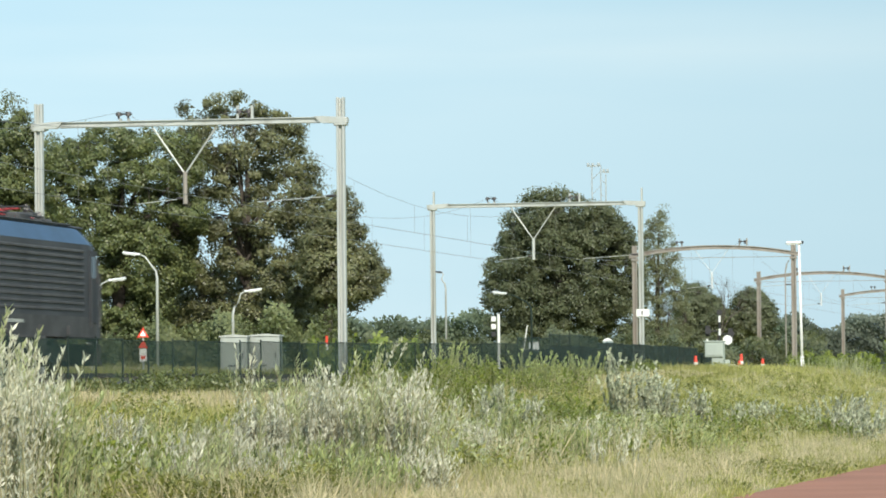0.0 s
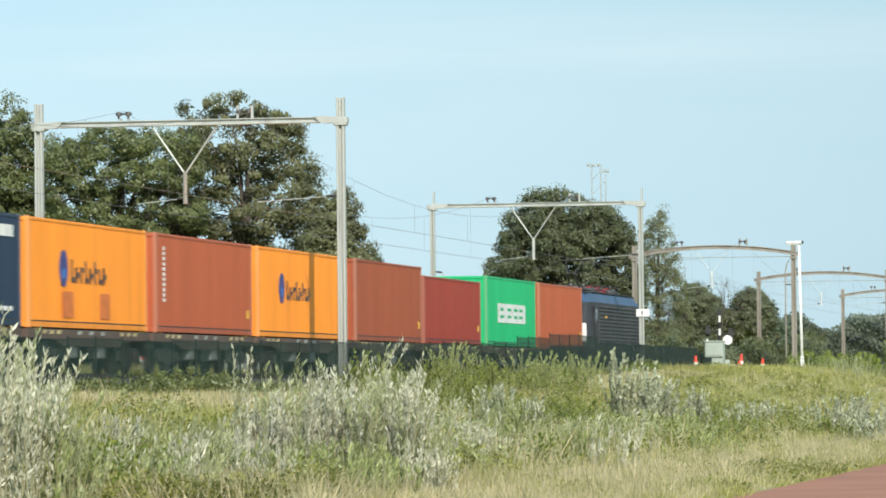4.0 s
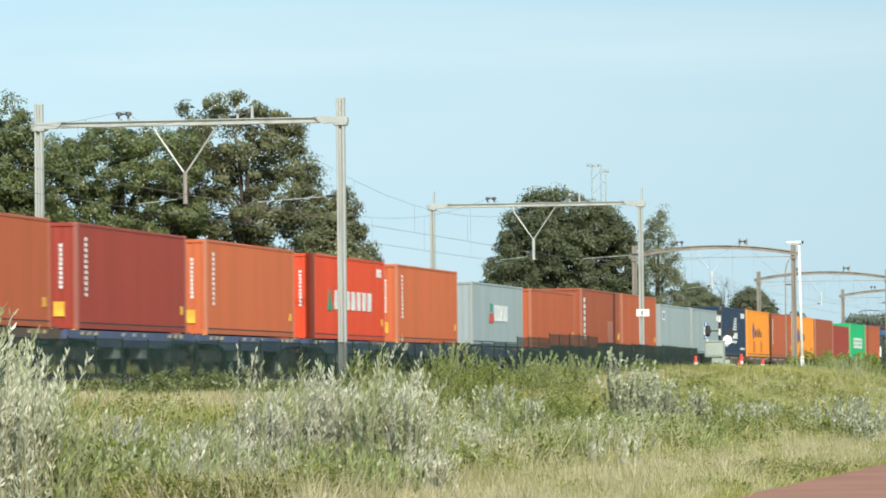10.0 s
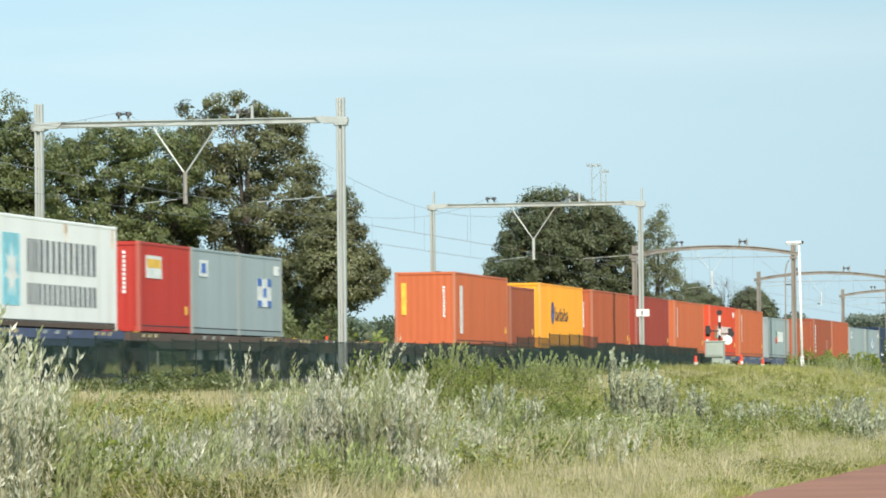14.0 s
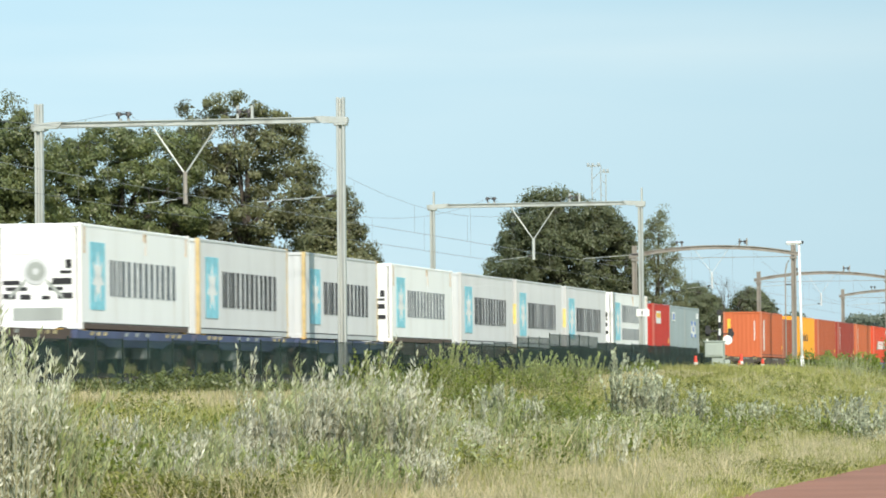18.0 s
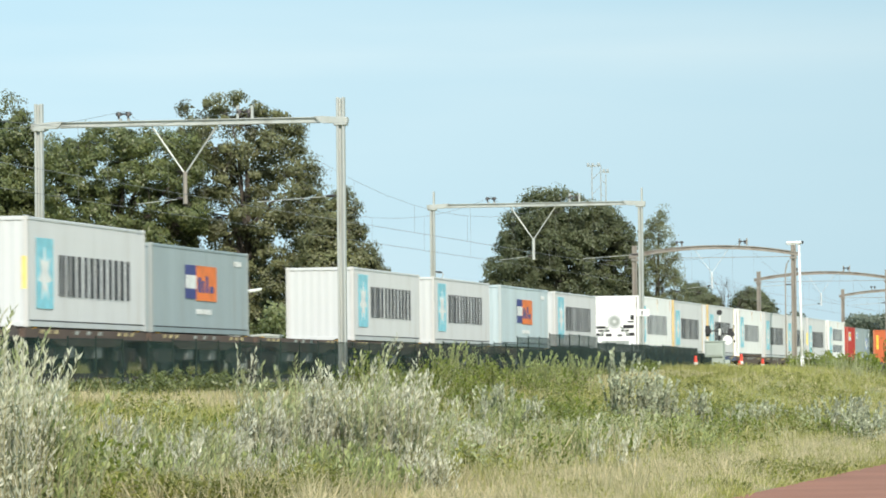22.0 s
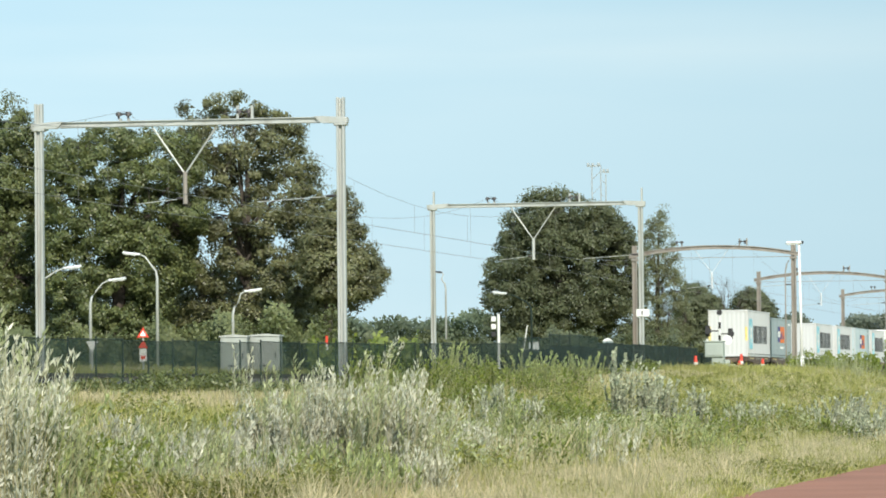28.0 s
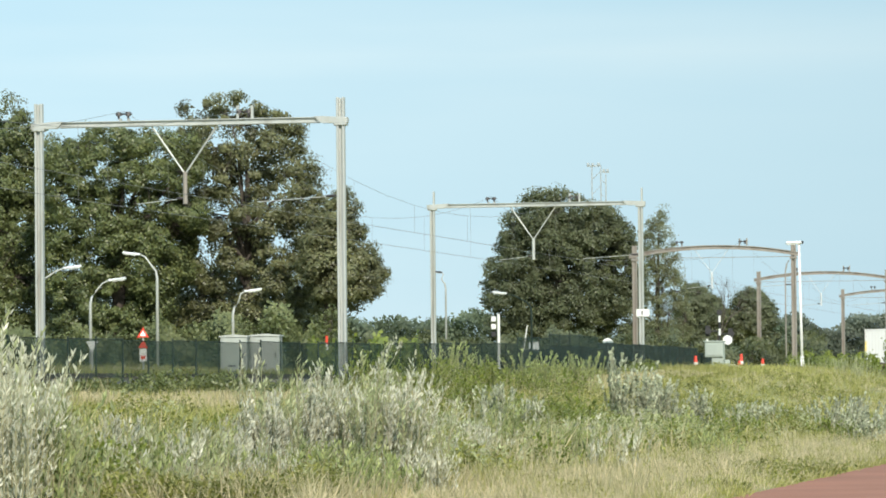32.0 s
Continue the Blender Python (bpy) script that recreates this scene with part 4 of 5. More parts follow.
def weeds(name, x0, x1, y0, y1, n, high, leaf, material, label, seed, per=26, patch=0.0, thin=0.45):
    """Leafy herbs: each a short stalk's worth of leaves at several heights."""
    rng = np.random.default_rng(seed)
    x, y = rng.uniform(x0, x1, n), y0 + (y1 - y0) * rng.uniform(0, 1, n) ** 1.35
    if patch:
        w = np.sin(x * 0.9 + 1.7 * np.sin(y * 0.17 + seed)) * np.sin(y * 0.3 + 1.3 * np.sin(x * 0.6)) + 0.4 * np.sin(x * 2.3 + y * 0.9)
        keep = w + rng.normal(size=n) * 0.3 > patch - 0.5
        x, y = x[keep], y[keep]
        n = len(x)
    h = high * rng.uniform(0.45, 1.15, n) * (0.8 + 0.3 * np.sin(x * 1.1 + y * 0.23))
    x, y, h = np.repeat(x, per), np.repeat(y, per), np.repeat(h, per)
    n = len(x)
    t = rng.uniform(0.1, 1, n)
    base = np.stack([x + rng.normal(size=n) * 0.05, y + rng.normal(size=n) * 0.05, ground_z(x, y) + h * t], 1)
    w = rng.uniform(0, math.tau, n)
    along = unit(np.stack([np.cos(w), np.sin(w), rng.uniform(0.0, 1.3, n)], 1))
    side = unit(np.cross(along, rng.normal(size=(n, 3))))
    length = rng.uniform(0.6, 1.3, n) * leaf
    tagged(part(name, kites(name, base, along, side, length, length * thin * rng.uniform(0.7, 1.3, n), material, 0.1), material), label, "plants", kind="stuff")


field("dry_grass", -12.2, -7.4, 55, 180, 70000, 0.26, 0.010, DRY_GRASS, "straw-coloured dry grass along the cycle path", 31, 0.0, 0.6)
field("dry_tufts", -12.4, -7.5, 55, 170, 56000, 0.38, 0.009, DRY_GRASS, "taller dry tufts in the verge", 43, 0.3, 0.4, 18)
field("verge_grass", -12.0, -7.3, 55, 170, 30000, 0.30, 0.012, GRASS, "green tufts mixed into the dry verge", 32, 0.2, 0.4, 16)
weeds("verge_weeds", -8.8, -7.36, 60, 150, 1500, 0.2, 0.07, WEED_LEAF, "low green weeds at the edge of the path", 44, 18, 0.2)
weeds("verge_weeds", -11.8, -8.5, 57, 150, 900, 0.35, 0.07, WEED_LEAF, "thin green weeds in the verge", 45, 18, 0.3, 0.25)
field("edge_grass", -8.5, -7.26, 58, 150, 26000, 0.2, 0.012, GRASS, "green grass along the edge of the cycle path", 48, 0.3, 0.5, 14)
field("verge_straw", -12.6, -8.4, 56, 130, 8000, 0.5, 0.010, DRY_GRASS, "taller pale straw standing in the verge", 53, 0.7, 0.3, 12)
field("pale_straw", -13.3, -11.7, 70, 92, 1300, 0.9, 0.012, DRY_GRASS, "tall pale straw at the edge of the meadow", 54, 0.0, 0.22, 12)
field("front_grass", -17.0, -11.0, 50, 62, 12000, 0.55, 0.011, DRY_GRASS, "dry grass round the feet of the shrubs", 50, 0.0, 0.4, 12)
weeds("front_weeds", -17.0, -11.4, 50, 60, 1300, 0.65, 0.09, WEED_LEAF, "green weeds round the feet of the shrubs", 51, 24, 0.2, 0.35)
field("meadow_grass", -27.3, -10.8, 58, 260, 110000, 0.42, 0.016, GRASS, "long yellow-green meadow grass", 33, 0.0, 0.4, 10)
field("tall_straw", -27.0, -12, 60, 230, 40000, 0.55, 0.014, DRY_GRASS, "patches of pale dry grass in the meadow", 34, 0.6, 0.4, 12)
field("straw_strip", -25.9, -24.0, 92, 140, 16000, 0.3, 0.02, DRY_GRASS, "strip of bleached grass before the fence", 41, 0.0)
field("straw_strip", -25.8, -23.4, 158, 190, 9000, 0.28, 0.03, DRY_GRASS, "strip of bleached grass before the fence", 42, 0.0)
weeds("weeds", -19.5, -11.4, 55, 150, 2600, 0.5, 0.10, WEED_LEAF, "green leafy weeds between path and railway", 35, 24, 0.25)
weeds("pale_weeds", -17.5, -11.6, 55, 125, 1300, 0.7, 0.12, WILLOW_LEAF, "pale green weeds with slender leaves", 36, 26, 0.5, 0.2)
weeds("fence_weeds", -27.4, -25.9, 88, 215, 2900, 0.55, 0.11, OAK_LEAF, "dark green weeds along the foot of the fence", 38, 20, 0.45)
weeds("fence_weeds", -26.6, -25.8, 120, 215, 700, 0.45, 0.12, BRAMBLE_LEAF, "light green weeds before the fence", 46, 24, 0.3)
weeds("meadow_weeds", -24.0, -15.0, 75, 210, 3600, 0.42, 0.10, WEED_LEAF, "low green herbs in the meadow", 39, 16, 0.3)
field("bank_straw", -54, -49.5, 158, 218, 9000, 0.3, 0.04, DRY_GRASS, "bleached grass on the low bank beyond the railway", 47, 0.0)
field("crossing_grass", -26.2, -22.5, 190, 250, 20000, 0.55, 0.03, GRASS, "tall grass before the level crossing", 49, 0.0, 0.4, 10)
field("lineside_grass", -57, -40, 100, 330, 40000, 0.5, 0.04, GRASS, "rough grass beyond the railway", 40, 0.0)


# ---- the train ----
MOVING = []


def container_paint(name, base, wear=None, gloss=0.22, vary=0.10):
    return paint(name, base, 0.55, 0, vary, 0.7, 9, streak=True, tint=wear or [c * 0.6 for c in base], gloss=gloss)


RUST = container_paint("rust_red_paint", (0.33, 0.086, 0.043), (0.22, 0.07, 0.04))
ORANGE_RUST = container_paint("orange_rust_paint", (0.43, 0.106, 0.047), (0.28, 0.09, 0.04))
FADED_ORANGE = container_paint("faded_orange_paint", (0.53, 0.135, 0.055), (0.36, 0.12, 0.06))
DARK_RED = container_paint("dark_red_paint", (0.31, 0.052, 0.036), (0.17, 0.05, 0.035))
BRIGHT_RED = container_paint("bright_red_paint", (0.66, 0.075, 0.03))
PURE_RED = container_paint("red_paint", (0.45, 0.045, 0.035))
GREEN = container_paint("green_paint", (0.02, 0.42, 0.165))
ORANGE = container_paint("orange_paint", (0.90, 0.30, 0.035))
YELLOW = container_paint("amber_paint", (0.94, 0.39, 0.04))
NAVY = container_paint("navy_paint", (0.025, 0.045, 0.085))
GREY_GREEN = container_paint("grey_green_paint", (0.30, 0.36, 0.375), (0.28, 0.25, 0.2))
PALE_GREEN = container_paint("pale_green_grey_paint", (0.45, 0.535, 0.56), (0.35, 0.3, 0.22))
LIGHT_GREY = container_paint("light_grey_paint", (0.58, 0.595, 0.595), (0.42, 0.38, 0.31), vary=0.05)
REEFER_WHITE = container_paint("reefer_white_paint", (0.88, 0.88, 0.86), (0.62, 0.52, 0.40), vary=0.04)
SKY_BLUE = paint("sky_blue_mark", (0.26, 0.63, 0.74), 0.5)
MARK_BLACK = paint("black_mark", (0.03, 0.03, 0.035), 0.55)
MARK_GREY = paint("faded_black_mark", (0.13, 0.145, 0.16), 0.6, 0, 0.3)
FADED_PATCH = paint("faded_patch", (0.42, 0.15, 0.10), 0.7)
MARK_WHITE = paint("white_mark", (0.80, 0.80, 0.78), 0.55)
MARK_BLUE = paint("blue_mark", (0.05, 0.16, 0.50), 0.55)
MARK_INDIGO = paint("indigo_mark", (0.04, 0.05, 0.22), 0.55)
MARK_ORANGE = paint("orange_mark", (0.85, 0.20, 0.03), 0.55)
ORANGE_PATCH = paint("repainted_orange", (0.68, 0.17, 0.03), 0.6)
MARK_YELLOW = paint("yellow_mark", (0.86, 0.50, 0.06), 0.55)
RUST_STAIN = paint("rust_stain", (0.60, 0.44, 0.30), 0.8, 0, 0.3, 3, 20, tint=(0.8, 0.76, 0.7))
STRIPE_DULL = paint("dull_yellow_steel", (0.46, 0.38, 0.20), 0.8, 0, 0.3)
STRIPE_YELLOW = paint("faded_yellow_mark", (0.78, 0.62, 0.20), 0.6)
MARK_GREEN = paint("green_mark", (0.02, 0.28, 0.18), 0.55)
WAGON_BROWN = paint("wagon_brown", (0.10, 0.07, 0.055), 0.8, 0, 0.2, 1.5, 12, tint=(0.18, 0.12, 0.08))
WAGON_BLUE = paint("wagon_blue", (0.07, 0.09, 0.17), 0.7, 0, 0.2, 1.5, 12, tint=(0.14, 0.11, 0.09))
BOGIE_STEEL = paint("bogie_steel", (0.06, 0.055, 0.05), 0.8, 0.2, 0.25)
WHEEL_STEEL = paint("wheel_steel", (0.16, 0.12, 0.10), 0.6, 0.6)
WIDE = 2.438


def corrugated(length, z0, z1, x, out, pitch=0.28, depth=0.036):
    """A folded steel wall along y at x; out says which way the outside is."""
    n = max(4, int(length / pitch))
    pitch = length / n
    pts = []
    for k in range(n):
        a = -length / 2 + k * pitch
        pts += [(a, 0), (a + pitch * 0.25, 0), (a + pitch * 0.5, -depth), (a + pitch * 0.75, -depth)]
    pts.append((length / 2, 0))
    vs = [(x + out * d, y, z) for y, d in pts for z in (z0, z1)] + [(x - out * 0.06, y, z) for y in (-length / 2, length / 2) for z in (z0, z1)]
    fs = [(2 * i, 2 * i + 2, 2 * i + 3, 2 * i + 1) for i in range(len(pts) - 1)]
    m = 2 * len(pts)
    fs.append((m, m + 1, m + 3, m + 2))
    return Shape().add(vs, fs)


def flat_mark(parent, name, y0, y1, z0, z1, material, skew=0.0, proud=0.006):
    x = WIDE / 2 + proud
    s = Shape().add([(x, y0, z0), (x, y1, z0), (x, y1 + skew, z1), (x, y0 + skew, z1), (x - 0.012, y0, z0), (x - 0.012, y1, z0), (x - 0.012, y1 + skew, z1), (x - 0.012, y0 + skew, z1)],
                    [(0, 1, 2, 3), (7, 6, 5, 4), (0, 4, 5, 1), (1, 5, 6, 2), (2, 6, 7, 3), (3, 7, 4, 0)])
    return part(name, s, material, parent)


def end_mark(parent, name, x0, x1, z0, z1, material, half, proud=0.006):
    s = Shape().box(x0, x1, -half - proud, -half - proud + 0.012, z0, z1)
    return part(name, s, material, parent)


def bars(parent, y0, y1, z0, z1, n, material, gap=0.3):
    """Lettering that stays plain: a row of upright bars."""
    w = (y1 - y0) / n
    for k in range(n):
        flat_mark(parent, "lettering_bar", y0 + k * w, y0 + (k + 1 - gap) * w, z0, z1, material)


def letter_blocks(parent, y0, y1, z0, z1, n, material):
    """A word reduced to plain bars of its size and darkness."""
    w, h = (y1 - y0) / n, z1 - z0
    for k in range(n):
        a, b = y0 + k * w, y0 + (k + 0.88) * w
        for f0, f1 in ((0.0, 0.31), (0.56, 0.87)) if k else ((0.0, 0.22), (0.38, 0.58), (0.74, 0.96)):
            flat_mark(parent, "lettering_bar", a + (b - a) * f0, a + (b - a) * f1, z0, z1, material)


WORN = {}


def worn(material):
    """The same paint rubbed paler, for corner posts."""
    if material.name not in WORN:
        ramp = [n for n in material.node_tree.nodes if n.bl_idname == "ShaderNodeValToRGB"][0]
        base = list(ramp.color_ramp.elements[1].color)[:3]
        WORN[material.name] = container_paint(material.name + "_worn", [c * 0.78 + d * 0.22 for c, d in zip(base, (0.46, 0.38, 0.30))])
    return WORN[material.name]


def container(rear, long, high, material, label, livery="plain", post=None):
    """rear: metres along the train to its rear end."""
    half = long / 2
    ob = thing("shipping_container", pose(TRACK_X, 0, RAIL_Z + 1.18), label, "container", "shipping containers")
    MOVING.append((ob, rear + half))
    reefer = livery.startswith("reefer")
    post = post or worn(material)
    depth = 0.010 if reefer else 0.026
    for out in (1, -1):
        part("side_wall", corrugated(long - 0.3, 0.16, high - 0.1, out * (WIDE / 2 - 0.004), out, 0.28, depth), material, ob)
    part("roof", Shape().box(-WIDE / 2 + 0.02, WIDE / 2 - 0.02, -half + 0.02, half - 0.02, high - 0.11, high - 0.012, 0.01), material, ob)
    part("floor", Shape().box(-WIDE / 2 + 0.05, WIDE / 2 - 0.05, -half + 0.05, half - 0.05, 0.05, 0.15), BLACK, ob)
    for sx in (1, -1):
        x = sx * (WIDE / 2 - 0.06)
        for sy in (1, -1):
            y = sy * (half - 0.085)
            p = part("corner_post", Shape().box(x - 0.06, x + 0.06, y - 0.085, y + 0.085, 0.1, high - 0.1, 0.012), post, ob)
            for z in (0, high - 0.118):
                part("corner_casting", Shape().box(x - 0.066, x + 0.066, y - 0.089, y + 0.089, z, z + 0.118, 0.015), post, p)
        part("top_rail", Shape().box(x - 0.03, x + 0.06, -half + 0.17, half - 0.17, high - 0.1, high - 0.03, 0.008), material, ob)
        part("bottom_rail", Shape().box(x - 0.02, x + 0.055, -half + 0.17, half - 0.17, 0.02, 0.17, 0.01), material if not reefer else WAGON_BROWN, ob)
        # a thin black strip stands in for the shade along the bottom rail
        part("rail_shade_strip", Shape().box(x + sx * 0.045 - 0.012, x + sx * 0.045 + 0.012, -half + 0.17, half - 0.17, 0.165, 0.2), BLACK, ob)
    for sy in (1, -1):
        if not reefer or sy > 0:
            w = corrugated(WIDE - 0.24, 0.14, high - 0.12, half - 0.03, 1, 0.25, 0.012)
            turn = Matrix.Rotation(radians(90 * sy), 4, "Z")
            w.v = [tuple(turn @ Vector(p)) for p in w.v]
            part("end_wall", w, material, ob)
        for z0, z1 in ((0.02, 0.15), (high - 0.12, high - 0.02)):
            part("end_sill", Shape().box(-WIDE / 2 + 0.12, WIDE / 2 - 0.12, sy * half - 0.09 * (sy > 0) - 0.0, sy * half + 0.09 * (sy < 0), z0, z1, 0.008), material, ob)
    if livery == "star":
        n = -half
        flat_mark(ob, "emblem_panel", n + 0.85, n + 2.45, 0.5, 2.35, SKY_BLUE)
        star = [(n + 1.62 + (0.68, 0.34)[i % 2] * math.sin(i * math.pi / 7), 1.4 + (0.74, 0.36)[i % 2] * math.cos(i * math.pi / 7)) for i in range(14)]
        part("emblem", Shape().prism(star, WIDE / 2 - 0.004, WIDE / 2 + 0.012, "x"), MARK_WHITE, ob)
        letter_blocks(ob, n + 3.0, n + 10.7, 0.85, 1.95, 6, MARK_BLACK)
    elif livery == "hazard_star":
        n = -half
        flat_mark(ob, "emblem_panel", n + 0.85, n + 2.45, 0.5, 2.35, SKY_BLUE)
        star = [(n + 1.62 + (0.68, 0.34)[i % 2] * math.sin(i * math.pi / 7), 1.4 + (0.74, 0.36)[i % 2] * math.cos(i * math.pi / 7)) for i in range(14)]
        part("emblem", Shape().prism(star, WIDE / 2 - 0.004, WIDE / 2 + 0.012, "x"), MARK_WHITE, ob)
        letter_blocks(ob, n + 3.0, n + 10.7, 0.85, 1.95, 6, MARK_BLACK)
        for x in (-WIDE / 2 + 0.02, WIDE / 2 - 0.16):
            end_mark(ob, "warning_stripe", x, x + 0.14, 1.0, 1.85, STRIPE_YELLOW, half, 0.004)
    elif reefer:
        n = -half
        flat_mark(ob, "emblem_panel", n + 0.9, n + 2.45, 0.55, 2.4, SKY_BLUE)
        star = [(n + 1.7 + (0.66, 0.33)[i % 2] * math.sin(i * math.pi / 7), 1.42 + (0.72, 0.35)[i % 2] * math.cos(i * math.pi / 7)) for i in range(14)]
        part("emblem", Shape().prism(star, WIDE / 2 - 0.004, WIDE / 2 + 0.012, "x"), MARK_WHITE, ob)
        if livery == "reefer_two":
            letter_blocks(ob, n + 3.2, n + 10.2, 1.45, 2.3, 6, MARK_GREY)
            letter_blocks(ob, n + 3.2, n + 10.2, 0.6, 1.15, 7, MARK_GREY)
        else:
            letter_blocks(ob, n + 3.0, n + 10.7, 0.95, 1.95, 6, MARK_GREY)
        for a, w, h in ((0.25, 0.14, 0.7), (long * 0.55, 0.3, 0.22), (long * 0.57, 0.06, 0.6), (long - 0.5, 0.12, 0.5)):
            flat_mark(ob, "rust_streak", n + a, n + a + w, high - 0.12 - h, high - 0.1, RUST_STAIN, 0.02, 0.004)
        unit_ob = part("cooling_unit", Shape().box(-1.05, 1.05, -half - 0.0, -half + 0.3, 0.12, high - 0.12, 0.03), REEFER_WHITE, ob)
        part("fan_ring", Shape().tube([(-0.05, -half - 0.03, 1.58), (-0.05, -half + 0.02, 1.58)], 0.36, 20), LIGHT_GREY, unit_ob)
        part("fan_grille", Shape().tube([(-0.05, -half - 0.04, 1.58), (-0.05, -half - 0.02, 1.58)], 0.26, 20), CABINET, unit_ob)
        for x0, x1, z0, z1 in ((-0.98, -0.5, 1.22, 1.34), (-0.9, -0.3, 1.06, 1.16), (-0.98, -0.62, 0.84, 0.98), (-0.5, -0.2, 0.82, 0.96), (0.4, 0.95, 1.22, 1.4), (0.3, 0.7, 1.06, 1.16),
                               (0.55, 0.98, 0.84, 1.0), (0.62, 0.95, 1.52, 1.6), (0.78, 0.95, 1.66, 1.9), (0.1, 0.34, 0.82, 0.92)):
            part("vent", Shape().box(x0, x1, -half - 0.012, -half + 0.01, z0, z1), BLACK, unit_ob)
        for w in (-1, 1):
            brace = Shape().prism([(w * 0.3 - 0.05, 1.25), (w * 0.3 - 0.05, 1.38), (w * 0.75 - 0.05, 0.95), (w * 0.75 - 0.05, 0.82)], -half - 0.02, -half - 0.004, "y")
            part("pipe_cover", brace, CABINET, unit_ob)
        part("fan_hub", Shape().tube([(-0.05, -half - 0.05, 1.58), (-0.05, -half - 0.03, 1.58)], 0.09, 12), LIGHT_GREY, unit_ob)
        part("top_panel", Shape().box(-0.95, 0.95, -half - 0.014, -half + 0.01, 2.05, 2.5, 0.004), REEFER_WHITE, unit_ob)
        part("compressor_bay", Shape().box(-0.7, 0.7, -half - 0.01, -half + 0.01, 0.25, 0.6), CABINET, unit_ob)
    elif livery == "split":
        n = -half
        flat_mark(ob, "emblem_panel", n + 4.0, n + 5.3, 1.05, 2.05, MARK_INDIGO)
        flat_mark(ob, "emblem_panel", n + 4.0, n + 5.3, 1.35, 1.75, MARK_WHITE, 0, 0.011)
        flat_mark(ob, "emblem_panel", n + 5.3, n + 7.9, 1.0, 2.05, MARK_ORANGE)
        for a, b, z in ((5.5, 5.9, 1.7), (6.0, 6.3, 1.6), (6.5, 6.8, 1.75), (7.0, 7.5, 1.45)):
            flat_mark(ob, "lettering_bar", n + a, n + b, 1.25, z, MARK_INDIGO, 0, 0.011)
        bars(ob, n + 5.3, n + 7.3, 0.6, 0.75, 6, MARK_WHITE)
        bars(ob, half - 1.9, half - 0.9, high - 0.45, high - 0.3, 4, MARK_WHITE)
    elif livery == "panel":
        n = -half
        flat_mark(ob, "white_panel", n + 2.6, n + 9.4, 1.0, 1.8, MARK_WHITE)
        for a in (3.1, 4.9, 6.5, 7.8):
            for z in (1.2, 1.5):
                flat_mark(ob, "lettering_bar", n + a, n + a + 0.9, z, z + 0.12, GREEN, 0, 0.011)
    elif livery == "emblem_word":
        n = -half
        x = WIDE / 2
        oval = [(n + 3.35 + 0.42 * math.sin(i * math.tau / 18), 1.6 + 0.5 * math.cos(i * math.tau / 18)) for i in range(18)]
        part("emblem", Shape().prism(oval, x - 0.006, x + 0.006, "x"), MARK_INDIGO, ob)
        flat_mark(ob, "emblem", n + 3.15, n + 3.5, 1.35, 1.6, MARK_BLUE, 0.1, 0.011)
        for k in range(8):
            tall = (0.62, 0.42, 0.42, 0.6, 0.42, 0.6, 0.42, 0.46)[k]
            flat_mark(ob, "lettering_bar", n + 4.1 + k * 0.47, n + 4.24 + k * 0.47, 1.25, 1.25 + tall, MARK_BLACK)
            flat_mark(ob, "lettering_bar", n + 4.24 + k * 0.47, n + 4.44 + k * 0.47, 1.25 + 0.14 * (k % 3), 1.39 + 0.14 * (k % 3), MARK_BLACK)
        if rear == 480.89:
            for a in (3.2, 7.0):
                flat_mark(ob, "patch", n + a, n + a + 1.1, 0.3, 1.0, ORANGE_PATCH)
    elif livery == "wide_word":
        n = -half
        x = WIDE / 2
        part("emblem", Shape().prism([(n + 2.2, 1.0), (n + 3.1, 1.0), (n + 2.55, 1.8)], x - 0.006, x + 0.006, "x"), MARK_GREEN, ob)
        bars(ob, n + 3.4, n + 10.0, 1.05, 1.7, 7, MARK_WHITE, 0.34)
        bars(ob, half - 1.5, half - 0.6, high - 0.6, high - 0.3, 3, MARK_WHITE)
    elif livery == "triangle":
        n = -half
        for k in range(5):
            flat_mark(ob, "emblem", n + 5.6 + k * 0.2, n + 7.4, 1.55 + k * 0.16, 1.66 + k * 0.16, MARK_WHITE)
        bars(ob, n + 4.6, n + 8.0, 1.05, 1.4, 6, MARK_WHITE, 0.2)
        bars(ob, n + 5.0, n + 7.6, 0.78, 0.92, 5, MARK_WHITE)
        bars(ob, n + 0.9, n + 3.2, 0.55, 0.72, 4, MARK_WHITE)
        bars(ob, half - 2.6, half - 0.7, high - 0.6, high - 0.3, 5, MARK_WHITE, 0.1)
        bars(ob, half - 2.9, half - 0.7, 0.4, 0.52, 5, MARK_WHITE)
    elif livery == "blue_tile":
        n = -half
        y0 = n + long * 0.42
        flat_mark(ob, "emblem_panel", y0, y0 + 1.9, 0.95, 1.85, MARK_WHITE)
        for a, b, z0, z1 in ((0, 0.55, 1.6, 1.85), (1.35, 1.9, 1.6, 1.85), (0, 0.55, 0.95, 1.15), (1.35, 1.9, 0.95, 1.15), (0.75, 1.2, 1.25, 1.55)):
            flat_mark(ob, "emblem", y0 + a, y0 + b, z0, z1, MARK_BLUE, 0, 0.011)
        bars(ob, half - 1.2, half - 0.4, high - 0.6, high - 0.3, 3, MARK_WHITE)
    elif livery == "small_tile":
        n = -half
        flat_mark(ob, "emblem_panel", n + 0.9, n + 2.0, high - 0.85, high - 0.35, MARK_WHITE)
        flat_mark(ob, "emblem", n + 1.15, n + 1.7, high - 0.75, high - 0.45, MARK_BLUE, 0, 0.011)
    elif livery == "swoosh":
        n = -half
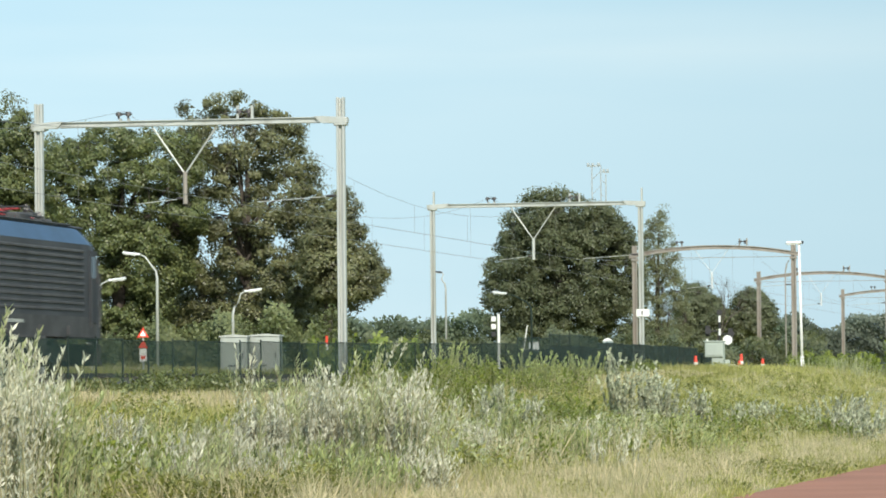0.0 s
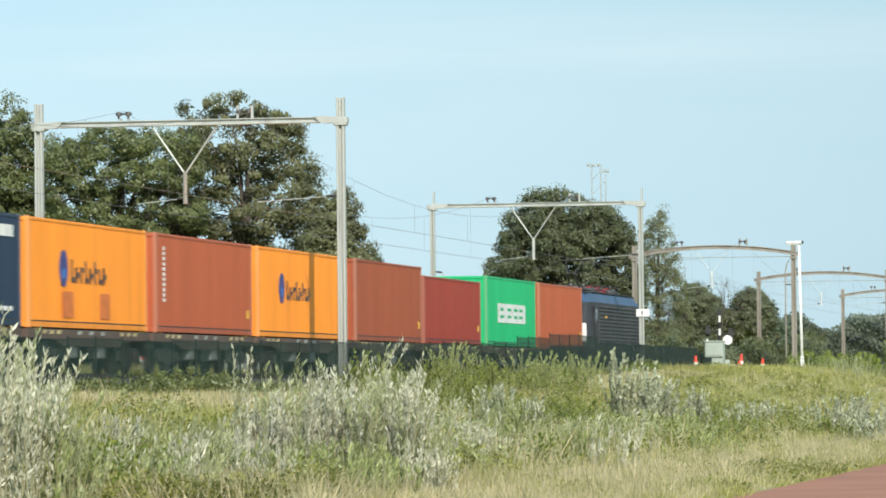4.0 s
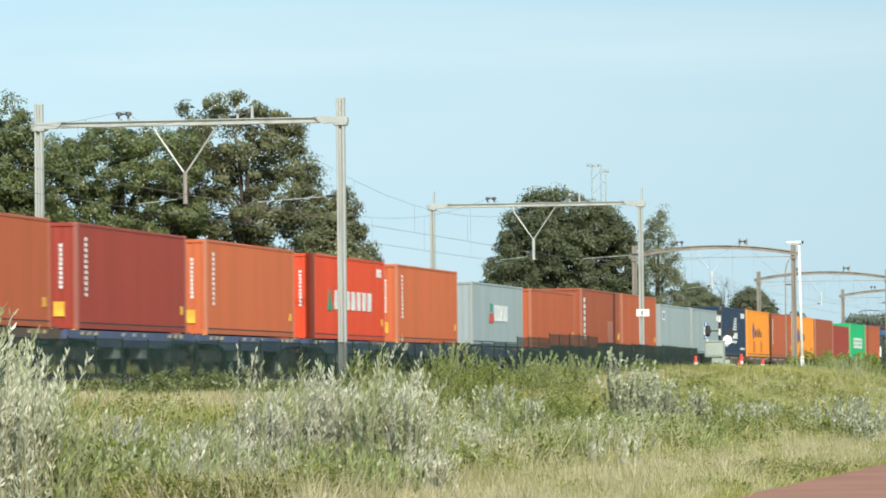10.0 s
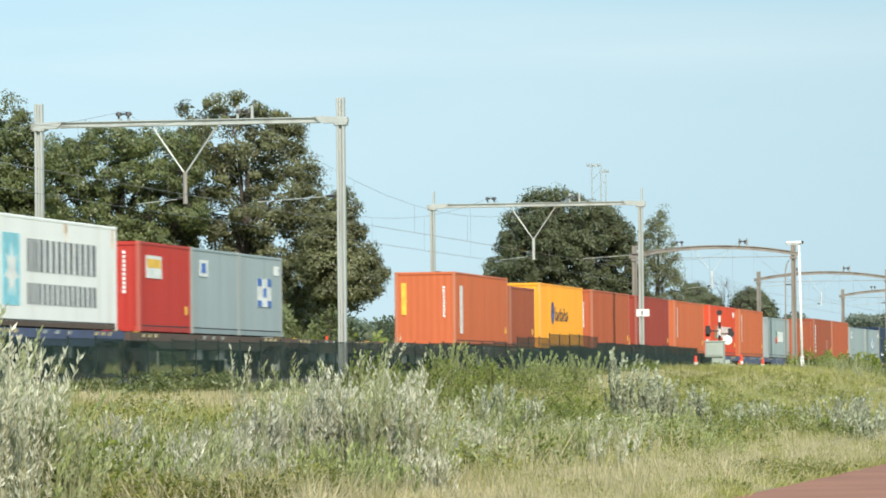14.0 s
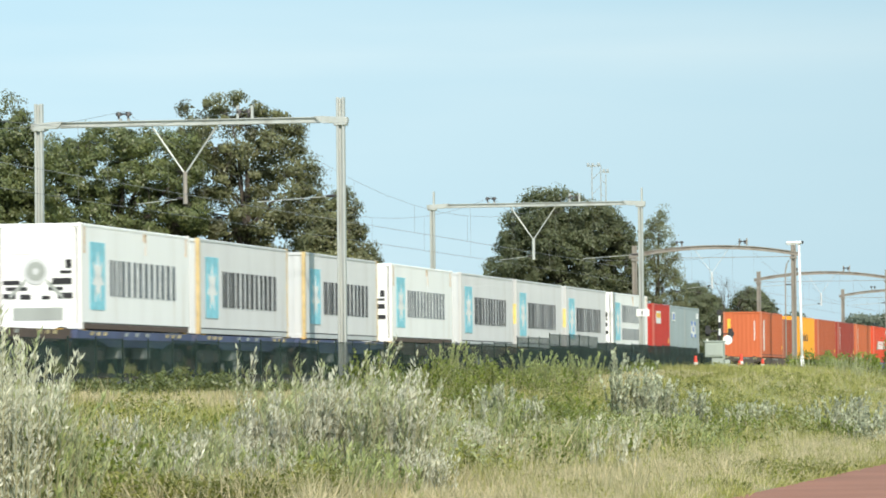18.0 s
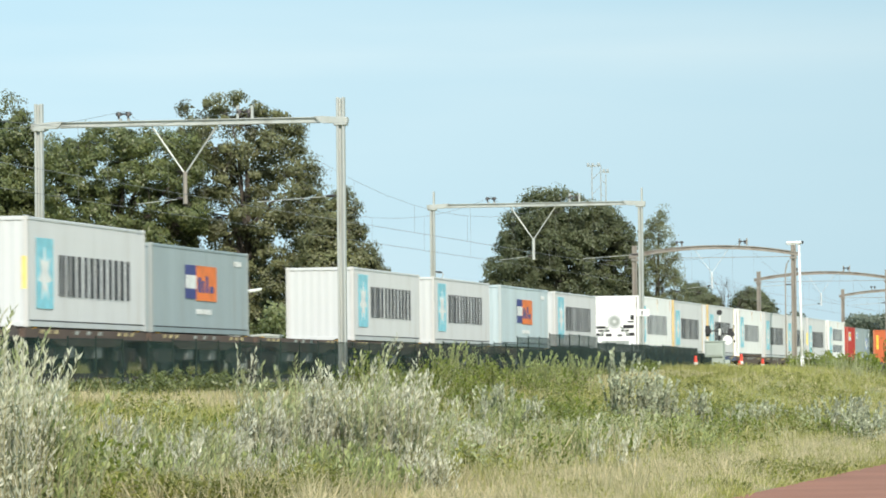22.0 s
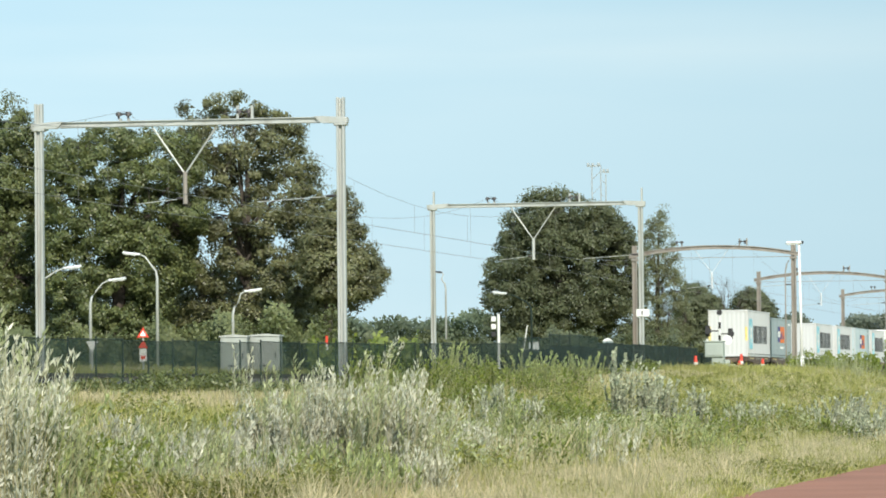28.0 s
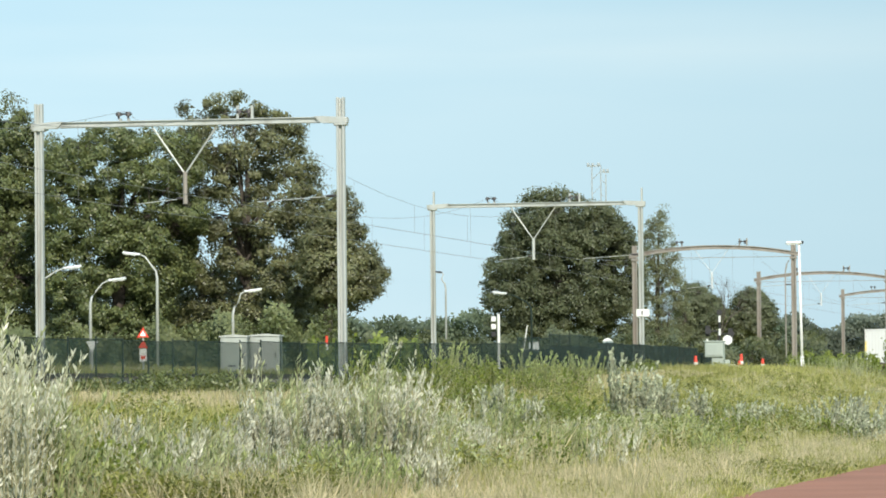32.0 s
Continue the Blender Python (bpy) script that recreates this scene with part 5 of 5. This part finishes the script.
        flat_mark(ob, "emblem", n + 4.0, n + 4.9, 0.95, 1.35, SIGNAL_RED)
        flat_mark(ob, "emblem", n + 4.1, n + 4.7, 1.45, 1.75, MARK_GREEN)
        bars(ob, n + 5.1, n + 8.4, 1.05, 1.7, 4, MARK_WHITE, 0.12)
    elif livery == "upright_word":
        n = -half
        for k in range(7):
            flat_mark(ob, "lettering_bar", n + 0.55, n + 1.0, 0.5 + k * 0.29, 0.71 + k * 0.29, MARK_WHITE)
        flat_mark(ob, "patch", n + 8.0, n + 9.6, 0.3, 1.45, FADED_PATCH)
        flat_mark(ob, "warning_label", half - 0.7, half - 0.25, 0.6, 0.9, MARK_YELLOW)
    elif livery == "column":
        n = -half
        for k in range(11):
            flat_mark(ob, "lettering_bar", n + 0.8, n + 1.02, 0.9 + k * 0.15, 1.0 + k * 0.15, MARK_WHITE)
    elif livery == "white_strip":
        n = -half
        flat_mark(ob, "lettering_bar", n + 1.0, n + 1.6, 0.45, 2.35, MARK_WHITE)
        end_mark(ob, "warning_stripe", -0.95, -0.75, 1.2, 2.45, MARK_YELLOW, half, 0.004)
    elif livery == "label":
        n = -half
        flat_mark(ob, "emblem_panel", n + long * 0.12, n + long * 0.42, 1.55, 2.2, MARK_WHITE)
        flat_mark(ob, "emblem", n + long * 0.14, n + long * 0.4, 1.85, 2.1, MARK_YELLOW, 0, 0.011)
    if livery in ("column", "upright_word", "white_strip", "wide_word", "plain", "label"):
        for k in range(10):
            end_mark(ob, "code_bar", 0.72, 0.80, 1.1 + k * 0.125, 1.19 + k * 0.125, MARK_WHITE, half, 0.004)
        flat_mark(ob, "warning_label", half - 0.75, half - 0.45, 0.55, 0.8, MARK_YELLOW)
    if livery == "column":
        end_mark(ob, "warning_label", 0.55, 0.85, 0.35, 0.75, MARK_YELLOW, half, 0.004)
    return ob


R40 = 12.192
RUSTY = "rust-red steel container with corrugated walls"
MGREY = "light grey steel container with a blue emblem and black lettering"
TRAIN = [
    (562.23, R40, 2.896, ORANGE_RUST, RUSTY, "plain"),
    (548.96, R40, 2.896, GREEN, "bright green container with a white lettered panel", "panel"),
    (535.28, R40, 2.591, DARK_RED, "dark red low steel container", "plain"),
    (522.55, R40, 2.896, RUST, RUSTY, "plain"),
    (507.31, 13.716, 2.896, ORANGE, "orange container with a blue emblem and dark lettering", "emblem_word"),
    (494.19, R40, 2.896, ORANGE_RUST, RUSTY, "column"),
    (480.89, R40, 2.896, ORANGE, "orange container with a blue emblem and dark lettering", "emblem_word"),
    (467.97, R40, 2.896, NAVY, "dark navy container with white markings", "triangle"),
    (454.61, R40, 2.591, GREY_GREEN, "grey-green container with a blue and white tile", "blue_tile"),
    (441.46, R40, 2.591, GREY_GREEN, "grey-green container with a small blue tile", "small_tile"),
    (427.78, R40, 2.896, ORANGE_RUST, RUSTY, "plain"),
    (414.67, R40, 2.896, RUST, "brown-red container with an upright white word", "upright_word"),
    (400.21, R40, 2.591, ORANGE_RUST, RUSTY, "plain"),
    (385.84, R40, 2.591, GREY_GREEN, "grey-green container with a white and red emblem", "swoosh"),
    (370.3, R40, 2.896, FADED_ORANGE, "orange-brown container with a column of white marks", "column"),
    (355.76, R40, 2.896, BRIGHT_RED, "bright red container with broad white lettering", "wide_word"),
    (340.58, R40, 2.896, FADED_ORANGE, "orange-brown container with a column of white marks", "column"),
    (325.85, R40, 2.896, DARK_RED, "dark red container with white marks", "column"),
    (310.99, R40, 2.896, ORANGE_RUST, RUSTY, "plain"),
    (295.79, R40, 2.896, YELLOW, "amber container with a blue emblem and dark lettering", "emblem_word"),
    (288.1, 6.058, 2.591, RUST, "short rust-red steel container", "plain"),
    (275.1, R40, 2.896, FADED_ORANGE, "rust-orange container with an upright white strip", "white_strip"),
    (237.95, 6.058, 2.591, GREY_GREEN, "short grey-green container with a blue and white tile", "blue_tile"),
    (231.82, 6.058, 2.591, GREY_GREEN, "short grey-green container with a small blue tile", "small_tile"),
    (225.58, 6.058, 2.591, PURE_RED, "short red container with a small label", "label"),
    (210.86, R40, 2.896, REEFER_WHITE, "white refrigerated container with black lettering", "reefer_two"),
    (196.32, R40, 2.896, LIGHT_GREY, MGREY, "hazard_star"),
    (182.78, R40, 2.896, LIGHT_GREY, MGREY, "hazard_star"),
    (169.68, R40, 2.896, LIGHT_GREY, MGREY, "star"),
    (155.58, R40, 2.896, REEFER_WHITE, "white refrigerated container with black lettering", "reefer"),
    (140.75, R40, 2.896, LIGHT_GREY, MGREY, "star"),
    (125.98, R40, 2.896, LIGHT_GREY, MGREY, "star"),
    (112.61, R40, 2.896, REEFER_WHITE, "white refrigerated container with rusty streaks", "reefer"),
    (85.79, R40, 2.591, LIGHT_GREY, MGREY, "star"),
    (71.54, R40, 2.591, PALE_GREEN, "pale grey-green container with an orange emblem", "split"),
    (56.53, R40, 2.591, LIGHT_GREY, MGREY, "star"),
    (41.35, R40, 2.591, LIGHT_GREY, MGREY, "star"),
    (12.92, R40, 2.591, GREY_GREEN, "grey-green container with an orange emblem", "split"),
    (-0.03, R40, 2.896, LIGHT_GREY, "light grey container with yellow edge stripes at its rear", "hazard_star"),
]
OCHRE_POST = paint("yellowed_post", (0.60, 0.45, 0.22), 0.6, 0, 0.2, 2, 12, tint=(0.45, 0.2, 0.08))
for rear, long, high, material, label, livery in TRAIN:
    container(rear, long, high, material, label, livery, OCHRE_POST if rear in (140.75, 125.98) else None)


def wheel_mesh():
    s = Shape()
    s.tube([(-0.075, 0, 0), (-0.04, 0, 0), (-0.04, 0, 0), (0.065, 0, 0)], [0.49, 0.49, 0.46, 0.455], 18)
    s.tube([(0.05, 0, 0), (0.13, 0, 0)], [0.12, 0.1], 10)
    return s.mesh("wheel", WHEEL_STEEL)


WHEEL = wheel_mesh()


def bogie(parent, y):
    s = Shape()
    for x in (-1.0, 1.0):
        s.prism([(y - 1.35, 0.62), (y - 1.2, 0.72), (y - 0.45, 0.72), (y - 0.3, 0.82), (y + 0.3, 0.82), (y + 0.45, 0.72), (y + 1.2, 0.72), (y + 1.35, 0.62), (y + 1.2, 0.42), (y + 0.7, 0.42), (y + 0.4, 0.3), (y - 0.4, 0.3), (y - 0.7, 0.42), (y - 1.2, 0.42)], x - 0.07, x + 0.07, "x")
    s.box(-1.0, 1.0, y - 0.25, y + 0.25, 0.5, 0.85, 0.02)
    frame_ob = part("bogie", s, BOGIE_STEEL, parent)
    for x in (-0.79, 0.79):
        for dy in (-0.9, 0.9):
            w = part("wheel", WHEEL, WHEEL_STEEL, frame_ob)
            w.location = (x, y + dy, 0.46)
            if x < 0:
                w.rotation_euler = (0, 0, math.pi)
    for x in (-1.09, 1.09):
        for dy in (-0.9, 0.9):
            part("axle_box", Shape().box(x - 0.08, x + 0.08, y + dy - 0.16, y + dy + 0.16, 0.32, 0.62, 0.03), BOGIE_STEEL, frame_ob)


def wagon(a, b, material, label):
    """A flat container wagon from a to b along the train."""
    mid, half = (a + b) / 2, (b - a) / 2 - 0.28
    ob = thing("flat_wagon", pose(TRACK_X, 0, RAIL_Z), label, "wagon", "container wagons")
    MOVING.append((ob, mid))
    for x in (-1.13, 1.13):
        d = 0.14
        s = Shape().prism([(-half, 0.92), (-half, 1.16), (half, 1.16), (half, 0.92), (half - 2.6, 0.88), (half - 3.4, 0.72), (-half + 3.4, 0.72), (-half + 2.6, 0.88)], x - d / 2, x + d / 2, "x")
        part("side_sill", s, material, ob)
    for y in (-half + 0.1, -half * 0.5, 0.0, half * 0.5, half - 0.1):
        part("cross_member", Shape().box(-1.06, 1.06, y - 0.09, y + 0.09, 0.86, 1.12, 0.01), material, ob)
    part("centre_sill", Shape().box(-0.25, 0.25, -half, half, 0.8, 1.1, 0.02), material, ob)
    for y in (-half + 0.35, half - 0.35, -half + 0.95, half - 0.95):
        for x in (-1.13, 1.13):
            part("container_pin", Shape().box(x - 0.08, x + 0.08, y - 0.09, y + 0.09, 1.16, 1.179, 0.004), MARK_YELLOW if abs(y) < half - 0.5 else material, ob)
    for y in (-half + 1.6, -half + 2.3, -half + 3.0, half - 3.0, half - 2.3, half - 1.6, -1.2, 0.0, 1.2):
        part("lashing_plate", Shape().prism([(y - 0.2, 1.03), (y + 0.1, 1.03), (y + 0.2, 1.13), (y - 0.1, 1.13)], 1.19, 1.215, "x"), STRIPE_DULL if abs(y) > 2 else CABINET, ob)
    for y in (-half + 2.0, half - 2.0):
        bogie(ob, y)
    for e in (-1, 1):
        for x in (-0.875, 0.875):
            part("buffer", Shape().tube([(x, e * half, 1.03), (x, e * (half + 0.18), 1.03), (x, e * (half + 0.18), 1.03), (x, e * (half + 0.24), 1.03)], [0.09, 0.09, 0.22, 0.22], 12), BOGIE_STEEL, ob)
    for y in (-1.6, 1.3):
        part("brake_box", Shape().box(0.8, 1.15, y - 0.35, y + 0.35, 0.4, 0.75, 0.03), CABINET, ob)


def build_wagons():
    slots = [r for r in TRAIN if r[1] > 7]
    spans = sorted([(r[0], r[0] + r[1]) for r in slots] + [(225.35, 243.8), (98.9, 111.1), (27.0, 39.2), (246.0, 258.2), (260.5, 272.7)])
    spans = [s for s in spans if s[0] != 288.1]
    edges = []
    for (a0, a1), (b0, b1) in zip(spans, spans[1:]):
        edges.append((a1 + b0) / 2)
    edges = [spans[0][0] - 0.5] + edges + [spans[-1][1] + 0.35]
    for k, (a, b) in enumerate(zip(edges, edges[1:])):
        blue = any(u < (a + b) / 2 < v for u, v in ((318, 400), (204, 223), (111, 152)))
        wagon(a, b, WAGON_BLUE if blue else WAGON_BROWN, "blue flat wagon carrying containers" if blue else "rust-brown flat wagon carrying containers")


build_wagons()

LOCO_DARK = paint("loco_dark_grey", (0.046, 0.049, 0.056), 0.6, 0, 0.25, 1, 12, streak=True, gloss=0.2)
LOCO_BLUE = paint("loco_blue", (0.042, 0.085, 0.155), 0.55, 0, 0.25, 0.6, 9, gloss=0.25, tint=(0.10, 0.09, 0.085))
LOCO_SILL = paint("loco_sill_grey", (0.066, 0.067, 0.07), 0.7, 0, 0.25, 1.5, 12, gloss=0.2)
PANTO_RED = paint("pantograph_red", (0.40, 0.035, 0.035), 0.6)
GLASS = paint("cab_glass", (0.015, 0.02, 0.025), 0.08)


def locomotive():
    half = 9.35
    ob = thing("electric_locomotive", pose(TRACK_X, 0, RAIL_Z), "dark grey electric locomotive with a blue roof edge and ribbed flanks", "locomotive")
    MOVING.append((ob, 584.65))
    w = 1.48
    # body: side outline with raked cab ends
    def body(z0, z1, inset0, inset1, y0, y1):
        a, b = w - inset0, w - inset1
        nose = 0.24
        vs = []
        for g, y, z in ((a, y0, z0), (b, y1, z1)):
            vs += [(-g + nose, -y, z), (g - nose, -y, z), (g, -y + 1.3, z), (g, y - 1.3, z), (g - nose, y, z), (-g + nose, y, z), (-g, y - 1.3, z), (-g, -y + 1.3, z)]
        return Shape().add(vs, [tuple(range(7, -1, -1)), tuple(range(8, 16))] + [(i, (i + 1) % 8, 8 + (i + 1) % 8, 8 + i) for i in range(8)])
    part("sill", body(0.95, 1.5, 0.03, 0.0, half, half), LOCO_SILL, ob)
    part("body", body(1.5, 2.55, 0.0, 0.0, half, half - 0.05), LOCO_DARK, ob)
    part("upper_body", body(2.55, 3.45, 0.0, 0.02, half - 0.05, half - 0.75), LOCO_DARK, ob)
    part("roof_edge", body(3.45, 3.88, 0.02, 0.32, half - 0.75, half - 1.15), LOCO_BLUE, ob, "blue slanted roof edge")
    part("roof", Shape().box(-1.1, 1.1, -half + 1.3, half - 1.3, 3.88, 3.96, 0.03), LOCO_DARK, ob)
    for e in (-1, 1):
        s = Shape().add([(-1.08, e * (half - 0.14), 2.6), (1.08, e * (half - 0.14), 2.6), (1.05, e * (half - 0.72), 3.36), (-1.05, e * (half - 0.72), 3.36),
                         (-1.08, e * (half - 0.3), 2.6), (1.08, e * (half - 0.3), 2.6), (1.05, e * (half - 0.85), 3.36), (-1.05, e * (half - 0.85), 3.36)],
                        [(0, 1, 2, 3), (7, 6, 5, 4), (0, 4, 5, 1), (1, 5, 6, 2), (2, 6, 7, 3), (3, 7, 4, 0)])
        s.v = [(x, y + e * 0.08, z) for x, y, z in s.v]
        part("windscreen", s, GLASS, ob)
        for x in (-0.875, 0.875):
            part("buffer", Shape().tube([(x, e * half, 1.05), (x, e * (half + 0.4), 1.05), (x, e * (half + 0.4), 1.05), (x, e * (half + 0.48), 1.05)], [0.11, 0.11, 0.25, 0.25], 14), BOGIE_STEEL, ob)
            part("head_lamp", Shape().tube([(x, e * (half - 0.02), 1.75), (x, e * (half + 0.03), 1.75)], 0.13, 12), LAMP_WHITE, ob)
        part("snow_plough", Shape().box(-1.2, 1.2, e * half - 0.15, e * half + 0.15, 0.2, 0.8, 0.03), BOGIE_STEEL, ob)
        for x in (-w, w):
            sx = 1 if x > 0 else -1
            y = e * (half - 1.75)
            door = part("cab_door", Shape().box(x - 0.02, x + 0.02, y - 0.35, y + 0.35, 1.35, 3.3, 0.01), LOCO_DARK, ob)
            part("door_window", Shape().box(x - 0.028, x + 0.028, y - 0.22, y + 0.22, 2.55, 3.15, 0.01), GLASS, door)
            for dy in (-0.45, 0.45):
                part("hand_rail", Shape().tube([(x + sx * 0.06, y + dy, 1.2), (x + sx * 0.06, y + dy, 2.7)], 0.02, 6), LOCO_SILL, door)
            part("mirror_post", Shape().box(x - 0.03, x + 0.03, e * (half - 1.32) - 0.03, e * (half - 1.32) + 0.03, 2.4, 3.1, 0.008), LOCO_SILL, ob)
    for x in (-w, w):
        for k in range(10):
            z = 1.62 + k * 0.175
            part("flank_rib", Shape().prism([(x - 0.02, z), (x + 0.03 * (1 if x > 0 else -1), z + 0.03), (x + 0.03 * (1 if x > 0 else -1), z + 0.075), (x - 0.02, z + 0.11)], -6.6, 6.6, "y"), LOCO_SILL, ob)
        for y in (-6.0, -3.2, -0.5, 2.4, 5.2):
            part("grab_plate", Shape().box(x - 0.03, x + 0.03, y - 0.12, y + 0.12, 1.0, 1.25, 0.01), LOCO_SILL, ob)
        bars_z = 1.28
        for k in range(5):
            part("lettering_bar", Shape().box(x - 0.012, x + 0.012, -0.8 + k * 0.34, -0.6 + k * 0.34, bars_z, bars_z + 0.09), CABINET, ob)
        part("warning_label", Shape().box(x - 0.036, x + 0.036, -4.55, -4.4, 2.7, 2.85), MARK_YELLOW, ob)
        part("side_skirt", Shape().box(x - 0.05, x + 0.02, -2.9, 2.9, 0.45, 0.95, 0.02), BOGIE_STEEL, ob)
    for y in (-5.2, 5.2):
        bogie(ob, y)
    # roof gear
    for k in range(14):
        y = -6.6 + k * 1.0
        part("roof_insulator", Shape().tube([((-1) ** k * 0.45, y, 3.94), ((-1) ** k * 0.45, y, 4.02), ((-1) ** k * 0.45, y, 4.15)], [0.09, 0.11, 0.07], 8), INSUL if k % 2 else LOCO_SILL, ob)
    part("bus_bar", Shape().tube([(0.45, -6.5, 4.18), (0.45, 6.5, 4.18)], 0.03, 6), LOCO_SILL, ob)
    for y in (-3.4, 3.4):
        part("roof_box", Shape().box(-0.8, 0.8, y - 0.6, y + 0.6, 3.94, 4.2, 0.04), LOCO_SILL, ob)
    part("nose_panel", Shape().box(0.5, 1.28, -half - 0.03, -half + 0.05, 1.6, 2.45, 0.03), WHITE, ob, "white nose panel")
    for y, up in ((-4.9, True), (-1.9, False), (0.9, False), (3.6, False)):
        colour = LOCO_SILL if up else PANTO_RED
        p = part("pantograph", Shape().box(-0.75, 0.75, y - 0.8, y + 0.8, 4.06, 4.11, 0.02), colour, ob, "dark raised pantograph" if up else "red folded pantograph")
        if up:
            for w in (-0.28, 0.28):
                part("lower_arm", Shape().tube([(w, y + 0.6, 4.1), (w * 0.5, y - 0.9, 4.85)], 0.035, 8), LOCO_SILL, p)
                part("upper_arm", Shape().tube([(w * 0.5, y - 0.9, 4.85), (w * 1.6, y + 0.5, 5.5)], 0.024, 8), LOCO_SILL, p)
            for dy in (0.32, 0.62):
                bow = [(-0.98, y + dy, 5.34), (-0.86, y + dy, 5.46), (-0.6, y + dy, 5.52), (0.6, y + dy, 5.52), (0.86, y + dy, 5.46), (0.98, y + dy, 5.34)]
                part("collector", Shape().tube(bow, 0.028, 6), BLACK, p)
        else:
            for w in (-0.3, 0.3):
                part("lower_arm", Shape().tube([(w, y + 0.6, 4.12), (w, y - 0.9, 4.24)], 0.05, 8), PANTO_RED, p)
                part("upper_arm", Shape().tube([(w, y - 0.9, 4.26), (w * 1.4, y + 0.5, 4.34)], 0.03, 8), PANTO_RED, p)
            bow = [(-0.98, y - 0.1, 4.2), (-0.8, y - 0.1, 4.36), (0.8, y - 0.1, 4.36), (0.98, y - 0.1, 4.2)]
            part("collector", Shape().tube(bow, 0.03, 6), BLACK, p)
            for w in (-0.55, 0.55):
                part("foot_insulator", Shape().tube([(w, y - 0.6, 3.94), (w, y - 0.6, 4.0), (w, y - 0.6, 4.07)], [0.08, 0.11, 0.07], 8), INSUL, p)
    for y, high, wide in ((-7.0, 0.24, 0.5), (-3.2, 0.3, 0.35), (2.3, 0.26, 0.4), (5.6, 0.34, 0.45), (6.8, 0.2, 0.5)):
        box = part("switch_box", Shape().box(-wide, wide, y - 0.3, y + 0.3, 3.95, 3.95 + high, 0.04), LOCO_SILL, ob)
        part("bushing", Shape().tube([(0.2, y, 3.95 + high), (0.2, y, 4.02 + high), (0.2, y, 4.16 + high)], [0.09, 0.1, 0.05], 8), INSUL, box)
    part("bus_bar", Shape().tube([(-0.6, -6.8, 4.3), (-0.6, -2.6, 4.34), (-0.2, -2.4, 4.3), (-0.2, 5.4, 4.34)], 0.022, 6), WIRE, ob)
    for x in (-1.12, 1.12):
        part("roof_rail", Shape().tube([(x, -6.6, 3.97), (x, 6.6, 3.97)], 0.03, 6), LOCO_SILL, ob)


locomotive()


# ---- movement ----
# the train gains and loses a few hundredths of a second on its way
DRIFT_T = [0, 2, 4, 6, 8, 10, 12, 14, 16, 18, 20, 22, 24, 26, 32]
DRIFT_S = [0.033, 0.020, 0.004, -0.003, -0.009, -0.012, -0.007, -0.006, -0.014, -0.009, -0.002, 0.013, 0.024, 0.015, 0.012]


def motions():
    for ob, along in MOVING:
        x, _, z = ob.matrix_basis.translation
        walk(ob, [(t, pose(x, 110.0 + SPEED * (t - 22 + float(np.interp(t, DRIFT_T, DRIFT_S))) + along, z)) for t in range(0, 33, 2)])
    for k, ob in enumerate(SWAYING):
        m = ob.matrix_basis.copy()
        rows = []
        for i in range(33):
            t = i * 1.0
            a = 1.3 * math.sin(t * 1.9 + k * 1.1) + 0.9 * math.sin(t * 0.83 + k * 2.3)
            b = 0.9 * math.sin(t * 1.37 + k * 0.7)
            rows.append((t, m @ pose(0, 0, 0, b, a, 0)))
        walk(ob, rows)


motions()
